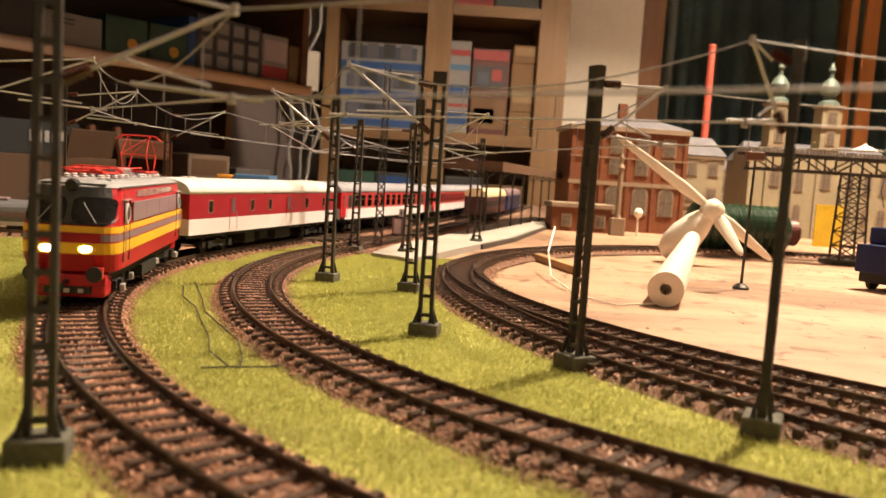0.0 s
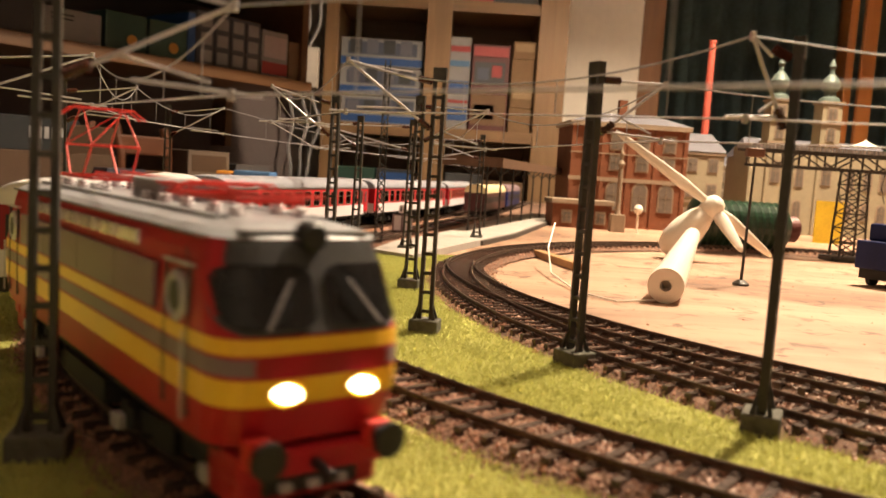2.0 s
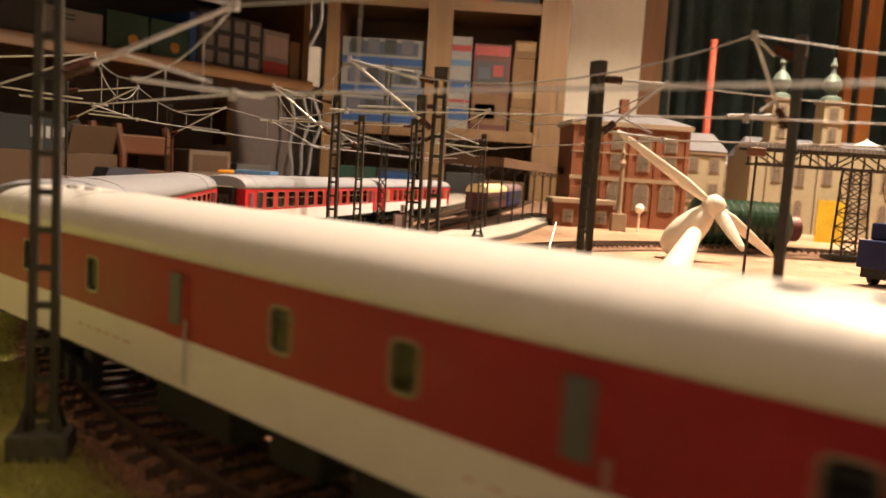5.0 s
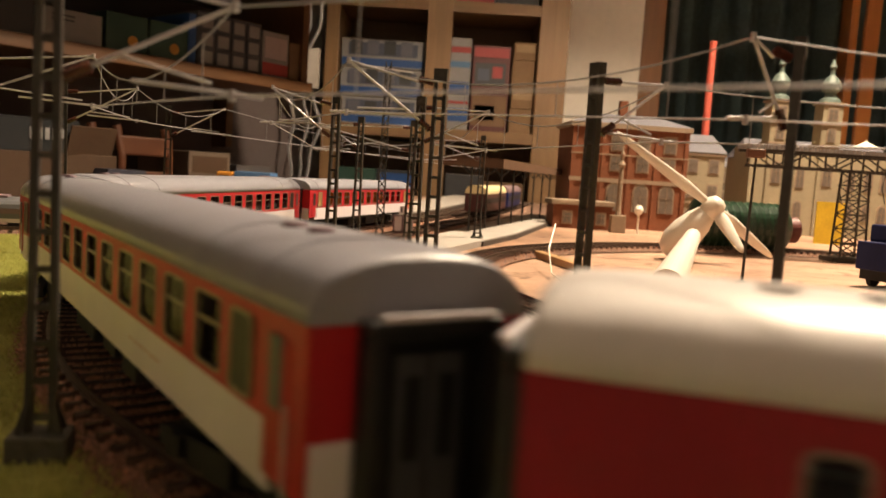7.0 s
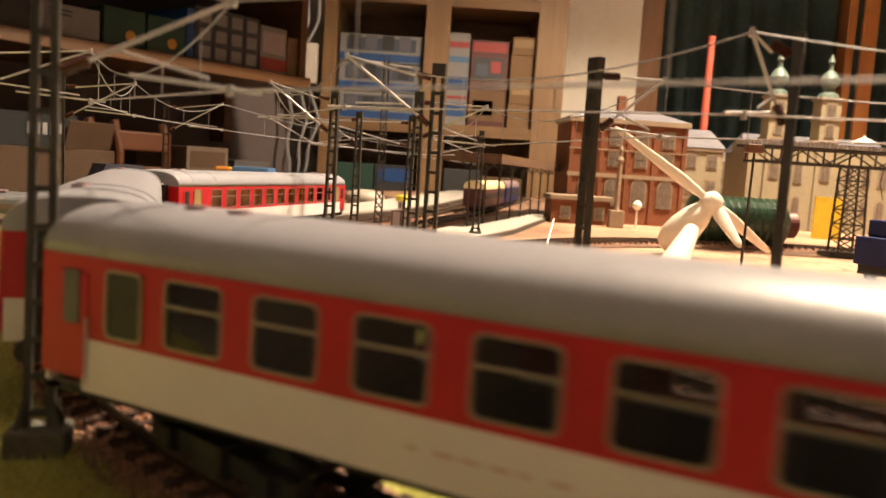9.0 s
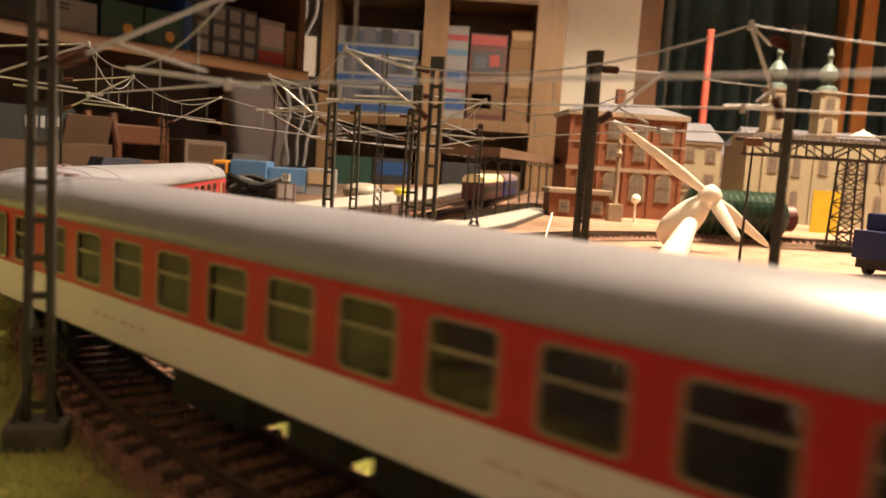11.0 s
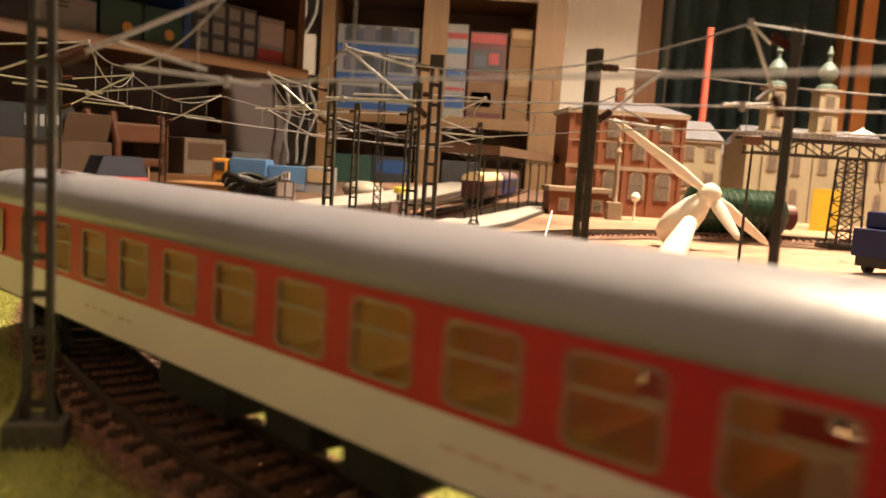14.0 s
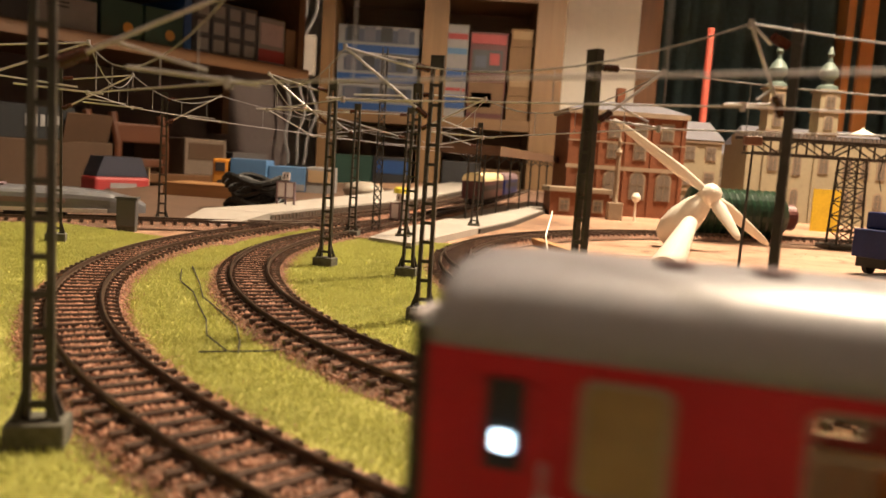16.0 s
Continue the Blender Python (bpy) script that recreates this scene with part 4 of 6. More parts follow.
tB = arm(mB, -0.033, -0.008, ztop=0.1030, zlow=0.0845)
tG2 = arm(mG2, -0.075, 0.02)
tD = arm(mD, 0.024, 0.006, ztop=0.0970, zlow=0.0785)
tE = arm(mE, -0.014, -0.006, ztop=0.1005, zlow=0.0808)
tG = arm(mG, 0.034, -0.012)
arm(mB2, -0.030, 0.03)
tI = arm(mI, -0.05, 0.02)
far1 = (Vector((0.05, 1.33, 0.0955)), Vector((0.05, 1.33, 0.0765)))
edge1 = (Vector((0.098, 0.052, 0.0925)), Vector((0.098, 0.052, 0.0760)))
edge2 = (Vector((0.33, 0.128, 0.1000)), Vector((0.33, 0.128, 0.0808)))
edge3 = (Vector((0.26, 0.10, 0.0955)), Vector((0.26, 0.10, 0.0765)))
G1 = "overhead line of the running line"
span(edge1, tA, G1, 3, 0.002)
span(tA, tJ, G1, 5, 0.012)
span(tJ, tE2, G1, 4, 0.012)
span(tE2, tH, G1, 3)
span(tH, far1, G1, 7)
G2 = "overhead line of the middle track"
span(edge2, tE, G2, 4)
span(tE, tC, G2, 4)
span(tC, tB, G2, 4)
span(tB, tG2, G2, 4)
span(tG2, tI, G2, 3)
G3 = "overhead line of the inner track"
span(edge3, tD, G3, 5)
span(tD, tG, G3, 4)
span(tG, tI, G3, 6)

# cross-braced thin mast
xm = thing("signal_mast", "thin dark mast with crossed bracing on the platform ramp", "mast", pose(-0.053, 0.655, 0))
bmx = bmesh.new()
XH = 0.150
for sx, sy in product((-1, 1), (-1, 1)):
    rod(bmx, (sx * 0.0030, sy * 0.0030, 0), (sx * 0.0020, sy * 0.0020, XH), 0.0005, n=4)
k = 0.0
while k < XH - 0.008:
    w = 0.0030 - 0.0010 * k / XH
    for sy in (-1, 1):
        rod(bmx, (-w, sy * w, k), (w, sy * w, k + 0.007), 0.00035, n=4)
        rod(bmx, (w, sy * w, k), (-w, sy * w, k + 0.007), 0.00035, n=4)
    k += 0.007
part("shaft", bmx, MAST, xm)
part("foot", boxes((-0.0045, 0.0045, -0.0045, 0.0045, 0, 0.0015)), MAST, xm)
part("crossarm", rods(((-0.020, 0, 0.146), (0.020, 0, 0.1425), 0.0006)), TUBE, xm)

# ---- wind turbine lying on the board ----
wt = thing("wind_turbine", "white plastic model wind turbine lying on the bare board", "wind turbine", pose(0, 0, 0))
a, b = Vector((0.1228, 0.438, 0.0100)), Vector((0.212, 0.690, 0.0245))
tube = bmesh.new()
ax = (b - a).normalized()
u = ax.orthogonal().normalized()
w = ax.cross(u)
rings = []
for p, r in ((a + ax * 0.012, 0.0030), (a, 0.0032), (a, 0.0098), (a + ax * 0.001, 0.0100), (b, 0.0066)):
    rings.append([p + r * (math.cos(t) * u + math.sin(t) * w) for t in [2 * math.pi * i / 32 for i in range(32)]])
part("tower", loft(rings, True, True), WHITEPLASTIC, wt, smooth=False)
hub = Vector((0.2375, 0.720, 0.0500))
nac_ax = Vector((-0.62, 0.2, -0.75)).normalized()
q = Vector((0, 0, 1)).rotation_difference(nac_ax).to_matrix().to_4x4()
part("nacelle", lathe([(0.004, -0.004), (0.0085, 0.0), (0.0125, 0.010), (0.0150, 0.024), (0.0145, 0.038), (0.010, 0.048), (0.004, 0.051)], 20, Matrix.Translation(hub + nac_ax * 0.008) @ q), WHITEPLASTIC, wt, smooth=True)
part("hub", lathe([(0.002, -0.0095), (0.0065, -0.008), (0.0095, -0.003), (0.0098, 0.003), (0.0085, 0.009)], 20, Matrix.Translation(hub) @ q), WHITEPLASTIC, wt, smooth=True)
for tip, wd in ((Vector((0.1459, 0.720, 0.1105)), 0.0052), (Vector((0.2560, 0.690, 0.0135)), 0.0062), (Vector((0.2995, 0.735, 0.0075)), 0.0056)):
    d = tip - hub
    side = d.cross(Vector((0, 1, 0.1))).normalized()
    nr = d.cross(side).normalized()
    rings = []
    for k, s, t in ((0.04, 0.55, 0.9), (0.14, 0.75, 0.8), (0.3, 1.0, 0.5), (0.6, 0.8, 0.35), (0.9, 0.55, 0.25), (1.0, 0.25, 0.15)):
        c = hub + d * k
        rings.append([c + side * wd * s * math.cos(z) + nr * wd * 0.6 * t * math.sin(z) for z in [2 * math.pi * i / 14 for i in range(14)]])
    part("blade", loft(rings), WHITEPLASTIC, wt, smooth=True)
cable = [Vector((0.118, 0.44, 0.0015)), Vector((0.095, 0.430, 0.001)), Vector((0.078, 0.46, 0.001)), Vector((0.071, 0.52, 0.004)), Vector((0.0745, 0.57, 0.016)), Vector((0.082, 0.60, 0.032))]
tagged(part("turbine_cable", polyrod(cable, 0.0006), WHITEPLASTIC), "thin white cable trailing over the board", "cable")
tagged(part("wooden_stick", boxes((-0.004, 0.004, -0.045, 0.045, 0, 0.006), bevel=0.0008), wood("stick_wood", (0.35, 0.2, 0.08), 10), m=pose(0.088, 0.62, 0.0, 0, 0, 12)), "short wooden batten lying on the board", "batten")

# ---- green ribbed jar, blue wagon ----
GREEN = mat("green_plastic", (0.012, 0.035, 0.018), 0.3, scale=100, vary=0.2)
jm = pose(0.262, 0.865, 0.028, 0, 90, 4)
prof = [(0.018, 0.0)]
for k in range(12):
    prof += [(0.0275, 0.004 + 0.008 * k), (0.0255, 0.008 + 0.008 * k)]
prof += [(0.020, 0.103), (0.015, 0.106)]
jar = tagged(part("storage_tube", lathe(prof, 28), GREEN, m=jm), "dark green ribbed plastic tube lying on its side", "tube")
part("end_cap", lathe([(0.0135, 0), (0.0140, 0.010), (0.010, 0.013)], 24), mat("cap_red", (0.10, 0.02, 0.015), 0.5), jar, "dark red-brown round end cap", m=pose(0, 0, 0.106))
BLUE = mat("blue_paint", (0.005, 0.013, 0.085), 0.45, scale=100, vary=0.15, spec=0.25)
bw = thing("freight_wagon", "dark blue model wagon at the edge of the board", "wagon", pose(0.358, 0.612, 0, 0, 0, 25))
part("body", boxes((-0.045, 0.045, -0.016, 0.016, 0.013, 0.034), bevel=0.001), BLUE, bw)
part("upper_body", boxes((-0.035, 0.045, -0.014, 0.014, 0.034, 0.047), bevel=0.0015), BLUE, bw)
part("chassis", boxes((-0.044, 0.044, -0.012, 0.012, 0.006, 0.013)), UNDER, bw)
for x in (-0.03, 0.03):
    part("wheelset", rods(((x, -0.013, 0.0055), (x, -0.009, 0.0055), 0.0055), ((x, 0.009, 0.0055), (x, 0.013, 0.0055), 0.0055), n=18), UNDER, bw)

# ---- lamp post and gantry ----
lp = thing("lamp_post", "slim dark lamp post on a round foot", "lamp post", pose(0.206, 0.552, 0))
part("pole", rods(((0, 0, 0.002), (0.0015, 0, 0.088), 0.0011, 0.0008)), MAST, lp)
part("foot", lathe([(0.0055, 0), (0.0055, 0.0015), (0.0025, 0.004)], 16), MAST, lp)
part("lamp_head", boxes((-0.005, 0.007, -0.003, 0.003, 0.088, 0.094), bevel=0.001), mat("lamp_head_brown", (0.16, 0.07, 0.04), 0.5), lp, "reddish-brown lamp head")
ga = thing("signal_gantry", "dark steel lattice gantry with a corrugated pale walkway", "gantry", pose(0.30, 0.836, 0))
GZ0, GZ1, GL = 0.092, 0.110, 0.40
bm = bmesh.new()
for y in (-0.012, 0.012):
    box(bm, 0.008, GL, y - 0.001, y + 0.001, GZ0, GZ0 + 0.0026)
    box(bm, 0.0, GL, y - 0.001, y + 0.001, GZ1 - 0.003, GZ1)
    n = 14
    for i in range(n):
        x0, x1 = 0.010 + (GL - 0.02) * i / n, 0.010 + (GL - 0.02) * (i + 1) / n
        rod(bm, (x0, y, GZ0 + 0.001), (x0, y, GZ1 - 0.001), 0.0011, n=4)
        rod(bm, (x0, y, GZ0 + 0.001 if i % 2 else GZ1 - 0.001), (x1, y, GZ1 - 0.001 if i % 2 else GZ0 + 0.001), 0.0010, n=4)
part("truss", bm, MAST, ga)
bm = bmesh.new()
for i in range(100):
    box(bm, 0.0 + GL * i / 100, 0.0027 + GL * i / 100, -0.016, 0.016, GZ1, GZ1 + 0.004)
part("walkway", bm, mat("walkway_grey", (0.30, 0.30, 0.31), 0.5), ga, "pale grey corrugated walkway")
bm = bmesh.new()
for sx, sy in product((-1, 1), (-1, 1)):
    rod(bm, (0.118 + sx * 0.013, sy * 0.011, 0), (0.118 + sx * 0.010, sy * 0.009, GZ0), 0.0013, n=4)
for i in range(6):
    z = 0.004 + i * 0.0150
    for sy in (-1, 1):
        rod(bm, (0.118 - 0.012, sy * 0.010, z), (0.118 + 0.012, sy * 0.010, z + 0.0145), 0.0008, n=4)
        rod(bm, (0.118 + 0.012, sy * 0.010, z), (0.118 - 0.012, sy * 0.010, z + 0.0145), 0.0008, n=4)
        box(bm, 0.118 - 0.012, 0.118 + 0.012, sy * 0.010 - 0.0004, sy * 0.010 + 0.0004, z - 0.0008, z + 0.0008)
part("lattice_leg", bm, MAST, ga)
part("leg_foot", boxes((0.096, 0.150, -0.016, 0.016, 0, 0.005), bevel=0.001), MAST, ga)
part("gantry_lamp", lathe([(0.001, 0.012), (0.002, 0.010), (0.010, 0.006), (0.012, 0.004)], 20), WHITEPLASTIC, ga, "small white lamp shade on top", m=pose(0.125, 0, GZ1 + 0.004))
for x in (0.098, 0.142):
    part("hanging_cable", polyrod([Vector((x, -0.013, GZ0)), Vector((x - 0.003, -0.014, GZ0 - 0.014)), Vector((x + 0.002, -0.013, GZ0 - 0.03))], 0.0005), BLACK, ga)

# thin wires laid on the grass
for pts in (((-0.123, 0.384), (-0.113, 0.352), (-0.100, 0.328), (-0.088, 0.297), (-0.079, 0.275), (-0.072, 0.252), (-0.061, 0.234)), ((-0.122, 0.398), (-0.104, 0.350), (-0.093, 0.318), (-0.078, 0.290), (-0.067, 0.269), (-0.060, 0.246), (-0.057, 0.232)), ((-0.068, 0.230), (-0.060, 0.233), (-0.050, 0.236), (-0.044, 0.241))):
    tagged(part("ground_wire", polyrod([Vector((x, y, 0.0036)) for x, y in pts], 0.00028), MAST), "thin dark wire lying on the grass", "wire")

# sawdust and crumbs on the bare board
rng_c = np.random.default_rng(11)
cv, cf = [], []
for _ in range(420):
    cx, cy = rng_c.uniform(0.06, 0.60), rng_c.uniform(0.22, 0.95)
    if math.hypot(cx - C4.x, cy - C4.y) > R4 - 0.03:
        continue
    r = rng_c.uniform(0.0003, 0.0011)
    k0 = len(cv)
    a0 = rng_c.uniform(0, 6.28)
    cv += [(cx + r * math.cos(a0), cy + r * math.sin(a0), 0.0001), (cx + r * math.cos(a0 + 2.2), cy + r * math.sin(a0 + 2.2), 0.0001), (cx + r * math.cos(a0 + 4.0), cy + r * math.sin(a0 + 4.0), 0.0001), (cx, cy, 0.0001 + r * 0.7)]
    cf += [(k0, k0 + 1, k0 + 3), (k0 + 1, k0 + 2, k0 + 3), (k0 + 2, k0, k0 + 3)]
tagged(sheet("crumbs", cv, cf, STONE), "brown crumbs and ballast grains scattered on the board", "crumbs", kind="stuff")

# ---- platforms ----


def beside(line, off, n=40):
    pts = resample(line, 0.02)
    out = []
    for i in range(1, len(pts) - 1):
        d = (pts[i + 1] - pts[i - 1]).normalized()
        out.append(pts[i] + Vector((-d.y, d.x)) * off)
    return out


# LINE1 runs from far to near, so its left-hand side in plan is to the east
west = [p for p in beside(LINE1, -0.021) if 0.655 < p.y < 2.15]
pl = tagged(part("platform", slab([(p.x, p.y) for p in west] + [(-0.198, 0.672), (-0.166, 0.77), (-0.143, 0.93), (-0.105, 1.15), (0.02, 2.15)], 0.0, 0.0125), PLATFORM), "pale grey concrete station platform with a dark brick edge", "platform", group="station platforms")
rmp = bmesh.new()
tip0, tip1 = (-0.204, 0.598), (-0.172, 0.606)
v = [rmp.verts.new(p) for p in ((west[-1].x, west[-1].y, 0.0124), (-0.198, 0.672, 0.0124), (*tip0, 0.0016), (*tip1, 0.0016), (west[-1].x, west[-1].y, -0.001), (-0.198, 0.672, -0.001), (*tip0, -0.001), (*tip1, -0.001))]
for f in ((0, 1, 2, 3), (7, 6, 5, 4), (0, 3, 7, 4), (3, 2, 6, 7), (2, 1, 5, 6), (1, 0, 4, 5)):
    rmp.faces.new([v[i] for i in f])
part("ramp", rmp, PLATFORM, pl)
edge_line = [p for p in beside(LINE1, -0.0205) if 0.66 < p.y < 2.15]
ew = part("edge_wall", sweep(edge_line, [(-0.0006, 0), (0.0006, 0), (0.0006, 0.0105), (-0.0006, 0.0105)]), DARKWOOD, pl, "dark brick platform edge wall")
for p, q in zip(resample(edge_line, 0.0072)[:-1], resample(edge_line, 0.0072)[1:]):
    if p.y < 1.35:
        part("wall_rib", boxes((-0.0011, 0.0011, -0.0011, 0.0011, 0.0, 0.0100)), BROWNRIB, ew, m=pose(p.x, p.y, 0, 0, 0, math.degrees(math.atan2(q.y - p.y, q.x - p.x))))
p2 = tagged(part("platform", slab([(-0.052, 0.585), (-0.020, 0.560), (0.004, 0.640), (0.034, 0.735), (0.075, 0.86), (0.20, 1.38), (0.150, 1.42), (0.045, 1.02), (-0.003, 0.80), (-0.040, 0.665)], 0.0, 0.0055), PLATFORM), "pale low island platform between the tracks", "platform", group="station platforms")
part("edge_kerb", slab([(0.036, 0.735), (0.077, 0.86), (0.203, 1.38), (0.200, 1.382), (0.073, 0.861), (0.0325, 0.737)], 0.0, 0.0045), DARKWOOD, p2)

# canopy over the island platform
cp = thing("platform_canopy", "long dark platform canopy on slender posts", "canopy", pose(0, 0, 0))
dirc = (Vector((0.183, 1.40, 0)) - Vector((0.02, 0.86, 0)))
for i in range(9):
    p = Vector((0.025, 0.86, 0)) + dirc * i / 8
    part("post", rods(((p.x, p.y, 0.005), (p.x, p.y, 0.078), 0.0012), ((p.x, p.y, 0.066), (p.x - 0.014, p.y, 0.078), 0.0009), ((p.x, p.y, 0.066), (p.x + 0.014, p.y, 0.078), 0.0009), n=6), MAST, cp)
rf = slab([(-0.005, 0.85), (0.055, 0.85), (0.215, 1.41), (0.155, 1.41)], 0.078, 0.083)
part("roof", rf, mat("canopy_roof", (0.06, 0.05, 0.04), 0.7, scale=150), cp)
part("fascia", slab([(-0.007, 0.848), (0.057, 0.848), (0.217, 1.408), (0.215, 1.409), (0.0555, 0.8495), (-0.0065, 0.8495)], 0.0735, 0.0835), mat("canopy_fascia", (0.095, 0.048, 0.024), 0.7, scale=150), cp, "brown wooden canopy fascia")

# information boards on the far platform
for x, y, z in ((-0.1525, 0.785, 0.0125), (-0.040, 0.765, 0.0)):
    ib = thing("notice_board", "grey double notice board on legs on the platform", "notice board", pose(x, y, z, 0, 0, -12) @ Matrix.Scale(0.74, 4), group="platform notice boards")
    for k in (-0.012, 0.0, 0.012):
        part("leg", boxes((k - 0.0012, k + 0.0012, -0.001, 0.001, 0, 0.030)), LOCOGREY, ib)
    part("panel", boxes((-0.013, 0.013, -0.0012, 0.0012, 0.008, 0.030), bevel=0.0004), LOCOGREY, ib)
    for k in (-0.006, 0.006):
        part("sheet", boxes((k - 0.0045, k + 0.0045, -0.0018, -0.0012, 0.010, 0.0285)), CREAM, ib)
    part("sign", boxes((-0.005, 0.005, -0.001, 0.001, 0.032, 0.042)), CREAM, ib)
    part("numeral", boxes((-0.0028, -0.0012, -0.0014, -0.001, 0.034, 0.040), (0.0012, 0.0028, -0.0014, -0.001, 0.034, 0.040)), BLACK, ib)

# relay cabinet
rc = thing("relay_cabinet", "grey metal trackside relay cabinet", "cabinet", pose(-0.222, 0.570, 0, 0, 0, 10))
part("body", boxes((-0.0065, 0.0065, -0.005, 0.005, 0.004, 0.023), bevel=0.0006), LOCODARK, rc)
part("lid", boxes((-0.0075, 0.0075, -0.006, 0.006, 0.023, 0.0245)), LOCODARK, rc)
part("plinth", boxes((-0.006, 0.006, -0.004, 0.004, 0, 0.004)), CONCRETE, rc)

# ---- stock on the far tracks ----
SILVER = mat("silver_paint", (0.15, 0.15, 0.165), 0.35, 0.2, scale=120, vary=0.1)
st = thing("railcar", "silver-grey streamlined railcar parked beside the grass", "railcar", pose(-0.361, 0.563, 0.0058, 0, 0, 22) @ Matrix.Diagonal((1, 1, 0.70, 1)))
rings = []
for x, k, z in ((0.145, 0.35, 0.016), (0.138, 0.7, 0.022), (0.12, 0.92, 0.028), (0.095, 1, 0.031), (-0.16, 1, 0.031)):
    rings.append([Vector((x, y * k, 0.006 + (zz - 0.006) * (z - 0.006) / 0.025)) for y, zz in section(0.0155, 0.006, 0.020, 0.031, 10)])
part("body", loft(rings), SILVER, st, smooth=False)
part("skirt_band", boxes((-0.16, 0.118, -0.0158, 0.0158, 0.0055, 0.0095)), CREAM, st, "pale lower band")
part("window_band", boxes((0.02, 0.090, -0.0160, 0.0160, 0.0145, 0.0195), (-0.15, 0.005, -0.0160, 0.0160, 0.0145, 0.0195)), LOCOGREY, st)
part("roof_equipment", boxes((0.0, 0.05, -0.009, 0.009, 0.030, 0.0325), (-0.10, -0.03, -0.009, 0.009, 0.030, 0.0325), bevel=0.0006), LOCOGREY, st)
for x in (0.07, -0.11):
    part("bogie", boxes((x - 0.02, x + 0.02, -0.012, 0.012, -0.004, 0.006)), UNDER, st)
side_line = onward(Vector((-0.60, 0.450)), 22, 0.46)
track(side_line + onward(side_line[-1], 22, 0.16, 50), "dark siding track behind the grass", lambda p: p.x > -0.45 and p.y < 0.75, 4000, 9)

on2 = sorted(LINE2, key=lambda p: p.y)
for y, col, nm in ((1.27, mat("wine_red", (0.06, 0.012, 0.012), 0.4), "dark wine-red"), (1.53, BLUE, "dark blue")):
    x, ahead = (float(np.interp(yy, [p.y for p in on2], [p.x for p in on2])) for yy in (y, y + 0.1))
    wg = thing("parked_coach", nm + " model coach with cream roof at the station", "railway coach", pose(x, y, 0.0055, 0, 0, math.degrees(math.atan2(0.1, ahead - x))), group="parked station coaches")
    part("body", boxes((-0.12, 0.12, -0.0155, 0.0155, 0.008, 0.034), bevel=0.0008), col, wg)
    sec = section(0.0158, 0.034, 0.034, 0.046, 10)[1:-1]
    part("roof", loft([[Vector((xx, yy, zz)) for yy, zz in sec] for xx in (-0.12, 0.12)]), mat("cream_roof", (0.70, 0.58, 0.33), 0.5) if col is not BLUE else LOCOGREY, wg)
    part("window_band", boxes((-0.11, 0.11, -0.0158, 0.0158, 0.020, 0.028)), BLACK, wg)
    part("underframe", boxes((-0.115, 0.115, -0.011, 0.011, 0.002, 0.008)), UNDER, wg)

# ---- model buildings ----
BRICK = mat("brick_orange", (0.165, 0.052, 0.018), 0.85, scale=220, vary=0.2, bump=0.3)
TRIM = mat("stone_trim", (0.25, 0.185, 0.125), 0.8, scale=200, vary=0.12)
SLATE = mat("slate_grey", (0.085, 0.08, 0.095), 0.7, scale=200, vary=0.15)
PANE = mat("window_pane_dull", (0.13, 0.105, 0.085), 0.3, scale=120, vary=0.3)
CREAMWALL = mat("cream_facade", (0.25, 0.212, 0.138), 0.8, scale=150, vary=0.1)


def arched(w, h, y, t):
    """An arched slab in the x-z plane, its sill at z 0."""
    pts = [(-w / 2, 0), (w / 2, 0), (w / 2, h - w / 2)]
    pts += [(w / 2 * math.cos(radians(a)), h - w / 2 + w / 2 * math.sin(radians(a))) for a in range(20, 180, 20)]
    pts += [(-w / 2, h - w / 2)]
    bm = bmesh.new()
    f = [bm.verts.new((x, y, z)) for x, z in pts]
    b = [bm.verts.new((x, y + t, z)) for x, z in pts]
    bm.faces.new(f)
    bm.faces.new(b[::-1])
    for i in range(len(pts)):
        j = (i + 1) % len(pts)
        bm.faces.new((f[j], f[i], b[i], b[j]))
    return bm


def house_window(parent, x, y, z, w, h, arch=True, rot=0, trim=TRIM):
    m = pose(x, y, z, 0, 0, rot)
    if arch:
        fr = part("window", arched(w + 0.004, h + 0.003, -0.0012, 0.002), trim, parent, m=m)
        part("pane", arched(w, h, -0.0018, 0.001), PANE, fr)
        part("glazing_bar", boxes((-0.0003, 0.0003, -0.0023, -0.0018, 0, h - 0.002), (-w / 2, w / 2, -0.0023, -0.0018, h * 0.55, h * 0.55 + 0.0006)), TRIM, fr)
    else:
        fr = part("window", boxes((-w / 2 - 0.002, w / 2 + 0.002, -0.0012, 0.0008, -0.002, h + 0.003)), trim, parent, m=m)
        part("pane", boxes((-w / 2, w / 2, -0.0018, -0.0010, 0, h)), PANE, fr)
        part("glazing_bar", boxes((-0.0003, 0.0003, -0.0023, -0.0018, 0, h), (-w / 2, w / 2, -0.0023, -0.0018, h * 0.6, h * 0.6 + 0.0006)), TRIM, fr)


stn = thing("station_building", "orange brick two-storey station model with grey hipped roof", "building", pose(0.268, 1.21, 0, 0, 0, 4))
SW, SD, SH = 0.088, 0.10, 0.152
part("wall", boxes((-SW, SW, 0, SD, 0, SH)), BRICK, stn)
part("cornice", boxes((-SW - 0.004, SW + 0.004, -0.004, SD + 0.004, SH - 0.004, SH + 0.003), (-SW - 0.002, SW + 0.002, -0.002, 0, 0.068, 0.074), (-SW - 0.002, SW + 0.002, -0.002, 0, 0.108, 0.110)), TRIM, stn)
bmr = bmesh.new()
